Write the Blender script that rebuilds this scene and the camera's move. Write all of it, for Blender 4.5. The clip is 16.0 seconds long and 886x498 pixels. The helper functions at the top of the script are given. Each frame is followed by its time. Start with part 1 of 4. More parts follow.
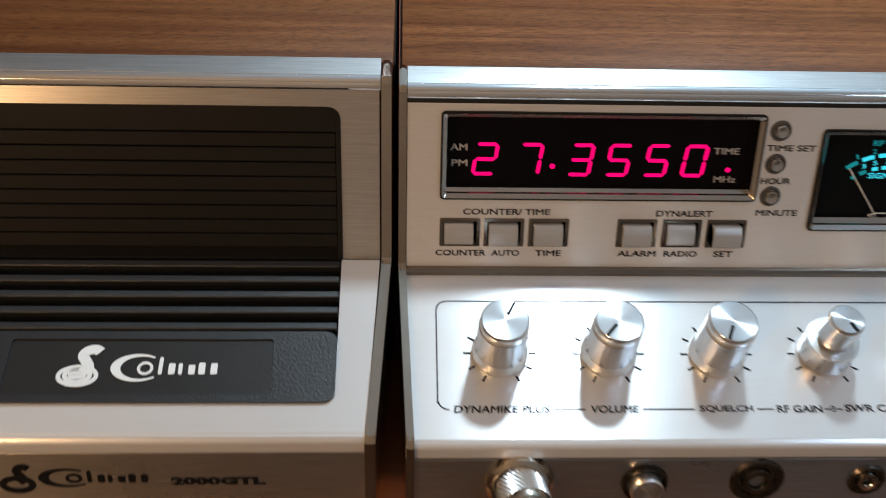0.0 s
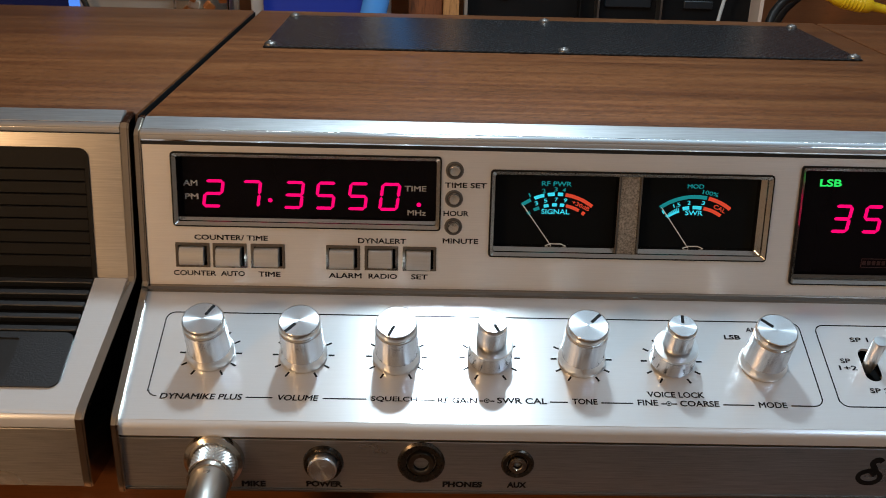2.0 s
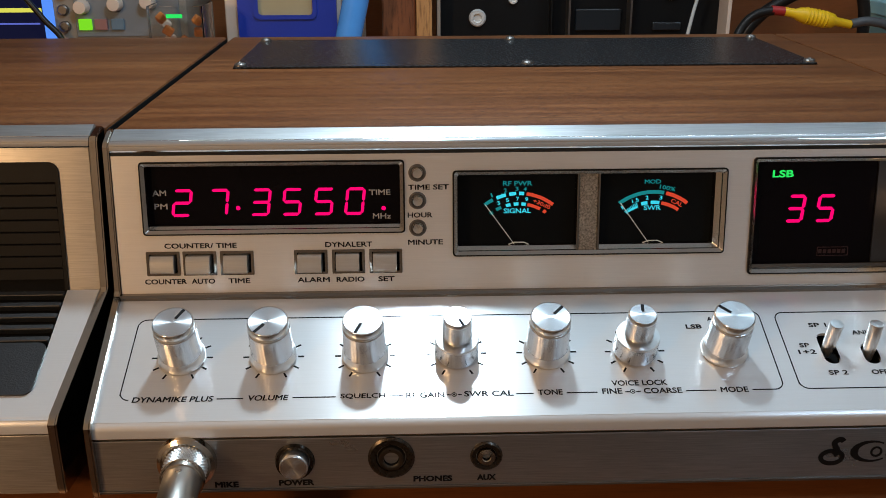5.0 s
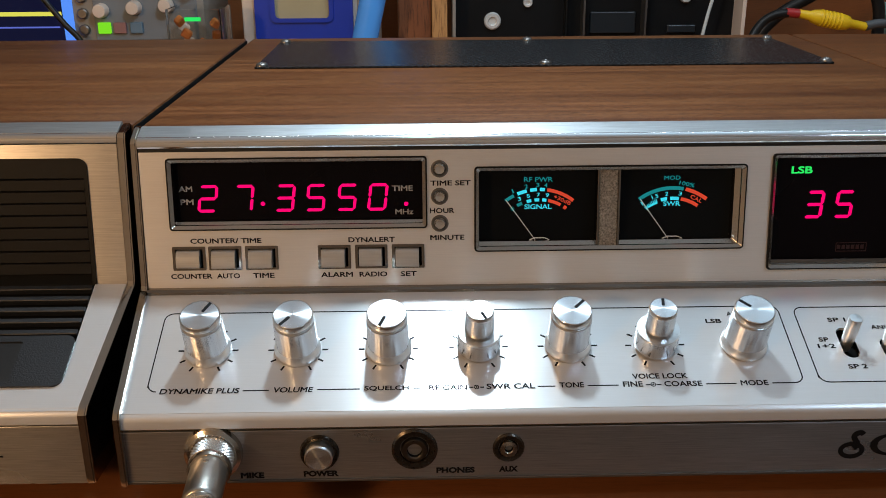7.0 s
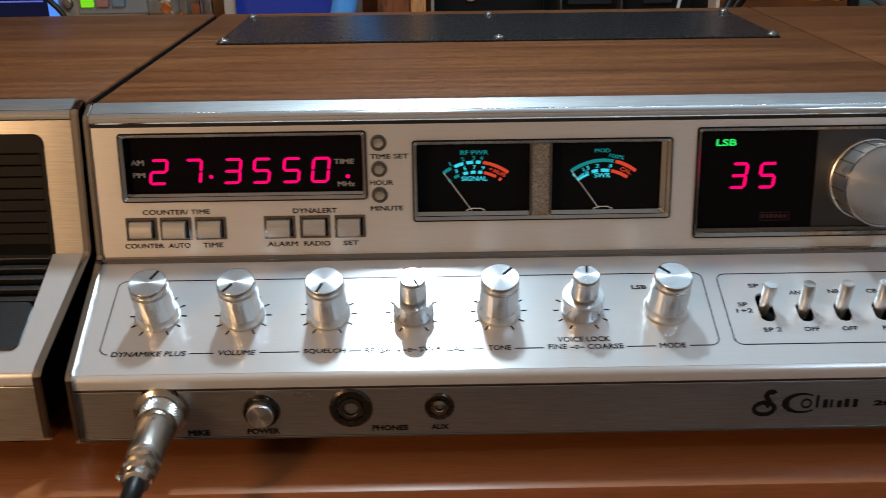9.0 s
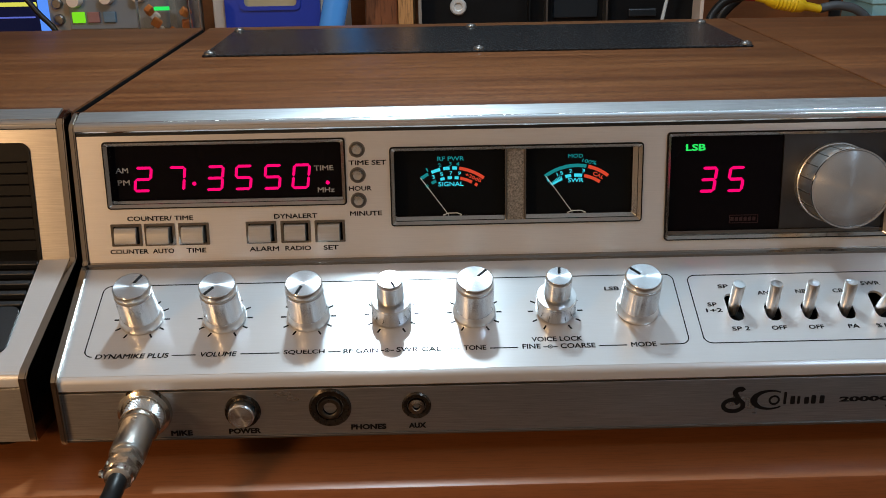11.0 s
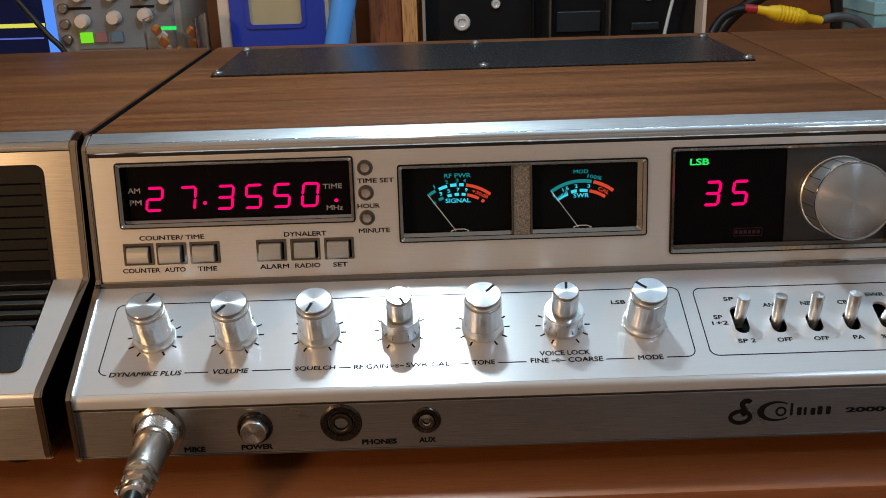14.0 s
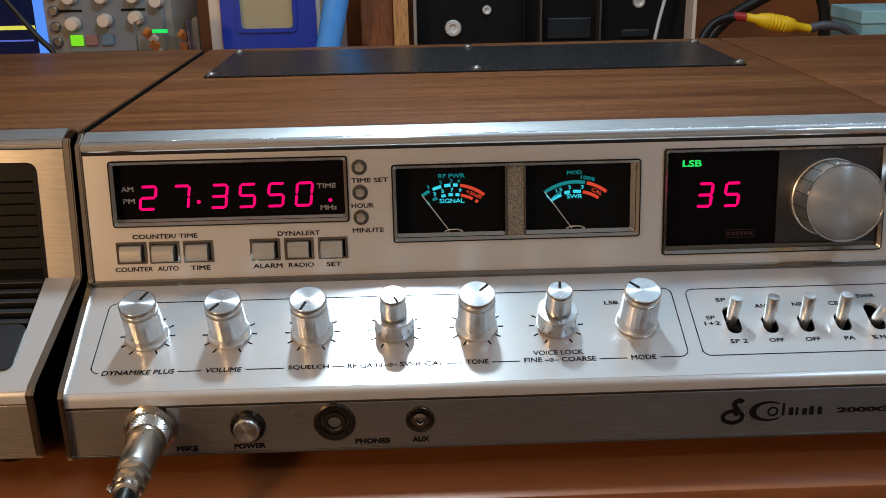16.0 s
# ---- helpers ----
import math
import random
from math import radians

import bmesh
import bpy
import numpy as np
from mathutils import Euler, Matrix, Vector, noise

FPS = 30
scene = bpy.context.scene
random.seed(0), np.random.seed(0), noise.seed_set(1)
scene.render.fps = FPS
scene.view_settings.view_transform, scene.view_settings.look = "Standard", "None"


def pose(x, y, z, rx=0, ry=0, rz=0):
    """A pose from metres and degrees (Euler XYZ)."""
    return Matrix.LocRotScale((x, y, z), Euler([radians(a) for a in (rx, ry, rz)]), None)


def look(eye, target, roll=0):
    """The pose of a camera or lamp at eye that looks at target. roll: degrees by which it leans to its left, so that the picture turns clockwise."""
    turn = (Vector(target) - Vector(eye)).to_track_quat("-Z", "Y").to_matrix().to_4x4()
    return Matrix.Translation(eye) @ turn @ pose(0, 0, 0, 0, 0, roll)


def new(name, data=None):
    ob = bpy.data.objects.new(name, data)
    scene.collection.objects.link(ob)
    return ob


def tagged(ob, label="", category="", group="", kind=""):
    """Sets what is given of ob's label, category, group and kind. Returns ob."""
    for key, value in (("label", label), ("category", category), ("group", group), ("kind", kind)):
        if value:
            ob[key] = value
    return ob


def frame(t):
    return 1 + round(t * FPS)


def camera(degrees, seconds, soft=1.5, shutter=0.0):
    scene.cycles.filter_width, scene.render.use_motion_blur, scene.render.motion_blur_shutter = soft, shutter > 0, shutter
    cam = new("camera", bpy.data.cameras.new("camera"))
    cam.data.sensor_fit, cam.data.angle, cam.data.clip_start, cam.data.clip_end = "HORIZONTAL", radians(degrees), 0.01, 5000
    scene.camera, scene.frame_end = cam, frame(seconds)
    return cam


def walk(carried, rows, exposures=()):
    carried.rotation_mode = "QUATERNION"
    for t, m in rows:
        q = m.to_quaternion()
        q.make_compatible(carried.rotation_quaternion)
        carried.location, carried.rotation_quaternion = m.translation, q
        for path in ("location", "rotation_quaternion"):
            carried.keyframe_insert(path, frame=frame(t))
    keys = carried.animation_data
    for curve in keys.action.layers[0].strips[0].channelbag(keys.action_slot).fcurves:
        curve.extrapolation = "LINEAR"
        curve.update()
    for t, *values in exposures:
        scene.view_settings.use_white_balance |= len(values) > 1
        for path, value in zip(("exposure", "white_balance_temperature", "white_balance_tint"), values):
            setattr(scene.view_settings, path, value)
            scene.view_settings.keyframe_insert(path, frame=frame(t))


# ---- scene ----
cam = camera(50.00, 16.0, soft=0.6, shutter=0.5)
PATH = [
    (0.0, look((-0.0004, -0.2136, 0.2287), (0.0170, 0.1314, 0.0270), 1.79)),
    (0.5, look((0.0218, -0.2584, 0.2318), (0.0310, 0.0946, 0.0440), 1.62)),
    (1.0, look((0.0519, -0.2810, 0.2330), (0.0583, 0.0815, 0.0640), 1.74)),
    (1.5, look((0.0800, -0.2904, 0.2331), (0.0856, 0.0750, 0.0704), 1.70)),
    (2.0, look((0.1096, -0.2850, 0.2231), (0.1170, 0.0844, 0.0698), 1.52)),
    (2.5, look((0.1114, -0.2818, 0.2195), (0.1179, 0.0893, 0.0704), 0.12)),
    (3.0, look((0.1111, -0.2797, 0.2141), (0.1204, 0.0915, 0.0656), -0.31)),
    (3.2, look((0.1171, -0.2806, 0.2119), (0.1278, 0.0914, 0.0654), -0.27)),
    (5.5, look((0.1195, -0.3002, 0.2124), (0.1307, 0.0754, 0.0755), -0.14)),
    (6.0, look((0.1161, -0.2945, 0.2083), (0.1259, 0.0818, 0.0729), -0.22)),
    (6.5, look((0.1154, -0.3013, 0.2098), (0.1233, 0.0745, 0.0730), -0.33)),
    (7.0, look((0.1149, -0.3042, 0.2100), (0.1217, 0.0719, 0.0741), -0.36)),
    (7.5, look((0.1198, -0.3113, 0.2150), (0.1256, 0.0643, 0.0773), -0.38)),
    (8.0, look((0.1286, -0.3252, 0.2116), (0.1350, 0.0496, 0.0720), -0.41)),
    (8.5, look((0.1307, -0.3229, 0.2110), (0.1354, 0.0502, 0.0669), -0.51)),
    (9.0, look((0.1427, -0.3226, 0.2167), (0.1467, 0.0490, 0.0687), -0.67)),
    (9.2, look((0.1508, -0.3297, 0.2151), (0.1554, 0.0421, 0.0676), -0.67)),
    (11.5, look((0.1509, -0.3341, 0.2163), (0.1560, 0.0402, 0.0753), -1.05)),
    (12.0, look((0.1529, -0.3345, 0.2203), (0.1569, 0.0402, 0.0804), -1.29)),
    (12.5, look((0.1514, -0.3365, 0.2201), (0.1550, 0.0387, 0.0815), -1.45)),
    (13.0, look((0.1528, -0.3350, 0.2207), (0.1564, 0.0403, 0.0824), -1.57)),
    (13.5, look((0.1532, -0.3354, 0.2196), (0.1564, 0.0404, 0.0826), -1.71)),
    (14.0, look((0.1498, -0.3383, 0.2188), (0.1531, 0.0375, 0.0818), -1.66)),
    (14.5, look((0.1495, -0.3377, 0.2187), (0.1528, 0.0384, 0.0823), -1.65)),
    (15.0, look((0.1484, -0.3379, 0.2180), (0.1521, 0.0384, 0.0824), -1.68)),
    (15.5, look((0.1486, -0.3376, 0.2166), (0.1526, 0.0390, 0.0817), -1.60)),
    (16.0, look((0.1470, -0.3401, 0.2156), (0.1556, 0.0368, 0.0818), -1.14)),
]
EXPOSURES = [(0.0, 0.27), (0.5, 0.17), (1.2, 0.10), (16.0, 0.10)]
walk(cam, PATH, EXPOSURES)

# ---- light: a cool desk lamp over the set, a warm room lamp behind the viewer, added fills ----
world = bpy.data.worlds.new("room_air")
scene.world = world
world.use_nodes = True
world.node_tree.nodes["Background"].inputs[0].default_value = (1.0, 0.75, 0.5, 1)
world.node_tree.nodes["Background"].inputs[1].default_value = 0.02


def area_lamp(name, eye, target, size, watts, colour):
    data = bpy.data.lights.new(name, "AREA")
    data.shape, data.size, data.energy, data.color = "DISK", size, watts, colour
    ob = new(name, data)
    ob.matrix_world = look(eye, target)
    return ob


area_lamp("desk_lamp", (0.128, 0.165, 0.51), (0.13, 0.09, 0.0), 0.045, 2.1, (0.70, 0.88, 1.0))
# added unseen uplight: tints the ceiling that the rail and panel reflect
bench = area_lamp("ceiling_fill", (0.65, 0.98, 0.95), (0.55, 0.50, 1.7), 0.90, 12.0, (0.50, 0.77, 1.0))
bench.data.shape, bench.data.size_y = "RECTANGLE", 0.04
bulb = bpy.data.lights.new("room_lamp", "POINT")
bulb.energy, bulb.color, bulb.shadow_soft_size = 20.0, (1.0, 0.60, 0.29), 0.06
new("room_lamp", bulb).location = (-0.64, -0.92, 0.46)
# added cool fill from the front right, not a known fitting
area_lamp("cool_right_fill", (1.2, -1.1, 1.66), (1.2, -1.2, 0.0), 0.22, 8.0, (0.52, 0.74, 1.0))
# added strip of light, out of view, that brightens the things behind the set
strip = area_lamp("background_fill", (0.30, 0.37, 0.52), (0.30, 0.72, 0.08), 0.80, 0.85, (0.85, 0.94, 1.0))
strip.data.shape, strip.data.size_y = "RECTANGLE", 0.02


# ---- materials ----
def material(name, colour, rough=0.5, metal=0.0, spec=0.5):
    m = bpy.data.materials.new(name)
    m.use_nodes = True
    b = m.node_tree.nodes["Principled BSDF"]
    b.inputs["Base Color"].default_value = (*colour, 1)
    b.inputs["Roughness"].default_value = rough
    b.inputs["Metallic"].default_value = metal
    b.inputs["Specular IOR Level"].default_value = spec
    return m


def nodes_of(m):
    t = m.node_tree
    return t, t.nodes["Principled BSDF"]


def noise_node(t, scale, stretch, detail=4.0, rough=0.6):
    co = t.nodes.new("ShaderNodeNewGeometry")
    mp = t.nodes.new("ShaderNodeMapping")
    mp.inputs["Scale"].default_value = stretch
    n = t.nodes.new("ShaderNodeTexNoise")
    n.inputs["Scale"].default_value = scale
    n.inputs["Detail"].default_value = detail
    n.inputs["Roughness"].default_value = rough
    t.links.new(co.outputs["Position"], mp.inputs["Vector"])
    t.links.new(mp.outputs["Vector"], n.inputs["Vector"])
    return n


def ramp(t, source, stops):
    r = t.nodes.new("ShaderNodeValToRGB")
    while len(r.color_ramp.elements) < len(stops):
        r.color_ramp.elements.new(0.5)
    for e, (p, c) in zip(r.color_ramp.elements, stops):
        e.position, e.color = p, (*c, 1)
    t.links.new(source, r.inputs["Fac"])
    return r


def spread(t, source, low, high):
    r = t.nodes.new("ShaderNodeMapRange")
    r.inputs["To Min"].default_value, r.inputs["To Max"].default_value = low, high
    t.links.new(source, r.inputs["Value"])
    return r.outputs["Result"]


def bump(t, b, height, strength, distance):
    n = t.nodes.new("ShaderNodeBump")
    n.inputs["Strength"].default_value, n.inputs["Distance"].default_value = strength, distance
    t.links.new(height, n.inputs["Height"])
    t.links.new(n.outputs["Normal"], b.inputs["Normal"])


def worn(name, colour, rough, metal=0.0, vary=0.12, scale=60.0, relief=0.1, depth=0.0003):
    """A surface with two scales of variation in colour and gloss, and a fine relief."""
    m = material(name, colour, rough, metal)
    t, b = nodes_of(m)
    big = noise_node(t, scale * 0.15, (1, 1, 1), 3)
    fine = noise_node(t, scale * 12, (1, 1, 1), 3)
    dark = tuple(c * (1 - vary) for c in colour)
    light = tuple(min(1, c * (1 + vary)) for c in colour)
    t.links.new(ramp(t, big.outputs["Fac"], [(0.3, dark), (0.7, light)]).outputs["Color"], b.inputs["Base Color"])
    t.links.new(spread(t, fine.outputs["Fac"], rough * 0.8, min(1, rough * 1.2)), b.inputs["Roughness"])
    bump(t, b, fine.outputs["Fac"], relief, depth)
    return m


def brushed(name, colour, rough, metal, grain, relief=0.25, along="x", aniso=0.75, vary=0.1):
    """Metal brushed along x, with smudges."""
    m = material(name, colour, rough, metal)
    t, b = nodes_of(m)
    lines = noise_node(t, 1.0, (60, grain, grain) if along == "x" else (grain, 60, 60), 3, 0.7)
    smear = noise_node(t, 14, (1, 1, 2), 4)
    dark = tuple(c * (1 - vary) for c in colour)
    light = tuple(min(1, c * (1 + vary)) for c in colour)
    t.links.new(ramp(t, lines.outputs["Fac"], [(0.3, dark), (0.7, light)]).outputs["Color"], b.inputs["Base Color"])
    t.links.new(spread(t, smear.outputs["Fac"], rough * 0.8, rough * 1.25), b.inputs["Roughness"])
    bump(t, b, lines.outputs["Fac"], relief, 0.0002)
    grain_way = t.nodes.new("ShaderNodeTangent")
    grain_way.direction_type = "UV_MAP"
    t.links.new(grain_way.outputs["Tangent"], b.inputs["Tangent"])
    b.inputs["Anisotropic"].default_value, b.inputs["Anisotropic Rotation"].default_value = aniso, 0.25
    return m


def timber(name, tones, stretch, scale, rough, relief=0.15, fleck=(70, 1100, 1100), pores=0.75, cathedral=0.0):
    """Veneer: a slow figure along the grain, broad bands of tone, and short dark pores."""
    m = material(name, tones[1], rough)
    t, b = nodes_of(m)
    fig = noise_node(t, scale, stretch, 5, 0.62)
    fig.inputs["Distortion"].default_value = cathedral
    fine = noise_node(t, 1.0, fleck, 3, 0.7)
    broad = noise_node(t, scale, tuple(q * 0.22 for q in stretch), 3, 0.5)

    def times(first, second, amount):
        mix = t.nodes.new("ShaderNodeMix")
        mix.data_type, mix.blend_type = "RGBA", "MULTIPLY"
        mix.inputs["Factor"].default_value = amount
        t.links.new(first, mix.inputs["A"])
        t.links.new(second, mix.inputs["B"])
        return mix.outputs["Result"]

    a = ramp(t, fig.outputs["Fac"], [(0.24, tones[0]), (0.5, tones[1]), (0.78, tones[2])])
    c = ramp(t, fine.outputs["Fac"], [(0.36, (0.30, 0.27, 0.25)), (0.52, (1, 1, 1))])
    d = ramp(t, broad.outputs["Fac"], [(0.34, (0.70, 0.65, 0.60)), (0.62, (1.10, 1.08, 1.05))])
    t.links.new(times(times(a.outputs["Color"], c.outputs["Color"], pores), d.outputs["Color"], 0.8), b.inputs["Base Color"])
    t.links.new(spread(t, fine.outputs["Fac"], rough * 0.8, rough * 1.3), b.inputs["Roughness"])
    bump(t, b, fine.outputs["Fac"], relief, 0.0002)
    return m


def glow(name, colour, strength):
    m = material(name, (0.004, 0.004, 0.004), 0.6, spec=0.05)
    b = m.node_tree.nodes["Principled BSDF"]
    b.inputs["Emission Color"].default_value = (*colour, 1)
    b.inputs["Emission Strength"].default_value = strength
    return m


def carbon(name):
    m = material(name, (0.012, 0.013, 0.014), 0.3)
    t, b = nodes_of(m)
    b.inputs["Specular IOR Level"].default_value = 0.25
    co = t.nodes.new("ShaderNodeNewGeometry")
    mp = t.nodes.new("ShaderNodeMapping")
    mp.inputs["Rotation"].default_value = (0, 0, radians(38))
    w = t.nodes.new("ShaderNodeTexWave")
    w.inputs["Scale"].default_value = 95
    w.inputs["Distortion"].default_value = 0.4
    t.links.new(co.outputs["Position"], mp.inputs["Vector"])
    t.links.new(mp.outputs["Vector"], w.inputs["Vector"])
    fine = noise_node(t, 900, (1, 1, 1), 2)
    t.links.new(ramp(t, w.outputs["Fac"], [(0.2, (0.007, 0.008, 0.009)), (0.8, (0.022, 0.024, 0.026))]).outputs["Color"], b.inputs["Base Color"])
    t.links.new(spread(t, fine.outputs["Fac"], 0.20, 0.32), b.inputs["Roughness"])
    bump(t, b, w.outputs["Fac"], 0.05, 0.0003)
    return m


walnut = timber("walnut_veneer", [(0.092, 0.028, 0.009), (0.160, 0.060, 0.020), (0.240, 0.100, 0.036)], (7.0, 130, 130), 1.0, 0.40, 0.45, fleck=(260, 1700, 1700), pores=0.95, cathedral=0.4)
walnut.node_tree.nodes["Principled BSDF"].inputs["Specular IOR Level"].default_value = 0.32
cherry = timber("cherry_desk", [(0.22, 0.074, 0.024), (0.28, 0.10, 0.034), (0.35, 0.135, 0.048)], (2, 26, 26), 1.0, 0.36, 0.06, pores=0.25)
dark_wood = timber("red_brown_wood", [(0.10, 0.032, 0.012), (0.17, 0.055, 0.02), (0.23, 0.08, 0.03)], (3, 3, 1.2), 6.0, 0.45, fleck=(400, 400, 40))
pale_wood = timber("pale_wood", [(0.42, 0.20, 0.07), (0.54, 0.29, 0.11), (0.62, 0.36, 0.15)], (20, 20, 2), 2.0, 0.5, fleck=(600, 600, 40))
satin = brushed("satin_aluminium", (0.70, 0.70, 0.70), 0.30, 0.50, 5000, 0.03, aniso=0.7, vary=0.03)
face = brushed("champagne_aluminium", (0.84, 0.80, 0.75), 0.36, 0.66, 5000, 0.05, vary=0.04)
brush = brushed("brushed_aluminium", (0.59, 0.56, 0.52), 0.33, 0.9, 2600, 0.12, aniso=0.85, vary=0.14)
# darker copy for the lower fronts: their dim reflections are put into the colour
brush_shaded = brushed("brushed_aluminium_shaded", (0.43, 0.42, 0.41), 0.28, 0.95, 2200, 0.14, aniso=0.85, vary=0.2)
chrome = worn("chrome_plate", (0.82, 0.82, 0.82), 0.09, 1.0, 0.06, 60, 0.05)
steel = worn("turned_aluminium", (0.80, 0.80, 0.79), 0.30, 0.95, 0.04, 80, 0.008)
smoked = worn("smoked_chrome", (0.24, 0.215, 0.19), 0.13, 1.0, 0.15, 120, 0.03)
cheek_metal = worn("aged_cheek_chrome", (0.47, 0.42, 0.36), 0.14, 1.0, 0.15, 120, 0.03)
rim_metal = worn("chromed_rim", (0.46, 0.43, 0.39), 0.20, 1.0, 0.15, 120, 0.03)
rail_metal = brushed("aged_rail_plate", (0.43, 0.45, 0.46), 0.40, 0.9, 1600, 0.05, aniso=0.4, vary=0.12)
key_metal = brushed("brushed_key", (0.62, 0.61, 0.59), 0.30, 0.8, 3000, 0.06, aniso=0.5, vary=0.06)
gilt = worn("aged_chrome", (0.50, 0.45, 0.38), 0.18, 1.0, 0.12, 90, 0.1)
gunmetal = worn("dark_recess_metal", (0.16, 0.15, 0.14), 0.35, 0.8, 0.15)
washer = worn("dark_bronze_washer", (0.065, 0.055, 0.045), 0.28, 0.9, 0.2)
nickel = worn("nickel_plate", (0.70, 0.67, 0.62), 0.2, 1.0, 0.1, 120, 0.1)
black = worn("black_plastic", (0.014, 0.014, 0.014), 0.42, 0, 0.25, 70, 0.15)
grained = worn("grained_black_plastic", (0.015, 0.016, 0.018), 0.46, 0, 0.25, 110, 0.5, 0.0004)
# near-black for openings and gaps; the shade there is put into the colour
inside = worn("dark_inside_gap_shade", (0.006, 0.006, 0.006), 0.7, 0, 0.2)
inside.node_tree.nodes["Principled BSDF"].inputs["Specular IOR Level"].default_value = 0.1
lens = worn("smoked_window", (0.003, 0.002, 0.003), 0.08, 0, 0.1, 40, 0.0)
lens.node_tree.nodes["Principled BSDF"].inputs["Specular IOR Level"].default_value = 0.1
dial = worn("dial_black", (0.004, 0.005, 0.006), 0.35, 0, 0.2)
dial.node_tree.nodes["Principled BSDF"].inputs["Specular IOR Level"].default_value = 0.1
grille_black = worn("matt_black_grille", (0.008, 0.007, 0.006), 0.5, 0, 0.25, 70, 0.15)
grille_black.node_tree.nodes["Principled BSDF"].inputs["Specular IOR Level"].default_value = 0.2
ink = material("black_ink", (0.006, 0.006, 0.007), 0.6, spec=0.15)
pale_ink = material("grey_ink", (0.35, 0.34, 0.34), 0.5)
white_ink = material("white_print", (0.72, 0.74, 0.74), 0.4)
rubber = worn("black_rubber", (0.009, 0.009, 0.009), 0.38)
rubber.node_tree.nodes["Principled BSDF"].inputs["Specular IOR Level"].default_value = 0.3
speckle = worn("speckled_divider", (0.36, 0.32, 0.27), 0.45, 0.4, 0.6, 9000, 0.9, 0.0005)
red_led = glow("led_red", (1.0, 0.0, 0.14), 1.15)
green_led = glow("led_green", (0.03, 1.0, 0.16), 0.75)
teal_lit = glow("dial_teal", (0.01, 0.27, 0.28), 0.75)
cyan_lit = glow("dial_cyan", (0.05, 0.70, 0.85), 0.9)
red_lit = glow("dial_red", (0.95, 0.09, 0.04), 0.6)


# ---- mesh helpers ----
CENTRE = {}


def part(name, bm, mat, parent=None, label="", m=None, smooth=None, keep=False):
    """One mesh object, its origin in the middle of it, under a thing or a part."""
    if m is not None and not keep:
        bm.transform(m)
    cs = [v.co for v in bm.verts]
    lo = Vector([min(c[i] for c in cs) for i in range(3)])
    hi = Vector([max(c[i] for c in cs) for i in range(3)])
    mid = (lo + hi) / 2
    if keep:
        mid = m.translation.copy()
    else:
        bm.transform(Matrix.Translation(-mid))
    uv = bm.loops.layers.uv.verify()
    for f in bm.faces:
        for lo_ in f.loops:
            lo_[uv].uv = (lo_.vert.co.x, lo_.vert.co.z - lo_.vert.co.y)
    me = bpy.data.meshes.new(name)
    bm.normal_update()
    bm.to_mesh(me)
    bm.free()
    if smooth is not None:
        me.shade_smooth()
        me.set_sharp_from_angle(angle=radians(smooth))
    me.materials.append(mat)
    ob = new(name, me)
    CENTRE[ob.name] = mid
    ob.location = mid
    if parent is not None:
        ob.parent = parent
        ob.location = mid - CENTRE[parent.name]
        ob.matrix_parent_inverse = parent.rotation_euler.to_matrix().to_4x4().inverted()
    if keep:
        ob.rotation_euler = m.to_euler()
        if parent is not None:
            ob.rotation_euler = m.to_euler()
    if label:
        ob["label"] = label
    return ob


def thing(name, base, label, category, group="", kind=""):
    ob = new(name)
    ob.location = base
    ob.empty_display_size = 0.05
    CENTRE[ob.name] = Vector(base)
    return tagged(ob, label, category, group, kind)


def box(x0, x1, y0, y1, z0, z1, bevel=0.0, seg=2, bm=None):
    bm = bm or bmesh.new()
    r = bmesh.ops.create_cube(bm, size=1, matrix=Matrix.LocRotScale(((x0 + x1) / 2, (y0 + y1) / 2, (z0 + z1) / 2), None, (x1 - x0, y1 - y0, z1 - z0)))
    if bevel:
        edges = list({e for v in r["verts"] for e in v.link_edges})
        bmesh.ops.bevel(bm, geom=edges, offset=bevel, segments=seg, affect="EDGES", profile=0.5)
    return bm


def lathe(profile, seg=40, bm=None, cx=0.0, cy=0.0, ripple=0.0, teeth=0):
    """Turns (radius, height) pairs round z."""
    bm = bm or bmesh.new()
    rings = []
    for r, z in profile:
        if r <= 1e-7:
            rings.append([bm.verts.new((cx, cy, z))])
        else:
            ring = []
            for i in range(seg):
                a = 2 * math.pi * i / seg
                q = r - (ripple if teeth and i % (seg // teeth) == 0 else 0.0)
                ring.append(bm.verts.new((cx + q * math.cos(a), cy + q * math.sin(a), z)))
            rings.append(ring)
    for a, b in zip(rings, rings[1:]):
        for i in range(seg):
            j = (i + 1) % seg
            if len(a) == 1 and len(b) > 1:
                bm.faces.new((a[0], b[i], b[j]))
            elif len(b) == 1 and len(a) > 1:
                bm.faces.new((a[i], a[j], b[0]))
            elif len(a) > 1:
                bm.faces.new((a[i], a[j], b[j], b[i]))
    bmesh.ops.recalc_face_normals(bm, faces=bm.faces)
    return bm


def prism(points, z0, z1, bm=None):
    """A flat outline, raised from z0 to z1."""
    bm = bm or bmesh.new()
    low = [bm.verts.new((x, y, z0)) for x, y in points]
    top = [bm.verts.new((x, y, z1)) for x, y in points]
    n = len(points)
    bm.faces.new(top)
    bm.faces.new(low[::-1])
    for i in range(n):
        j = (i + 1) % n
        bm.faces.new((low[i], low[j], top[j], top[i]))
    bmesh.ops.recalc_face_normals(bm, faces=bm.faces)
    return bm


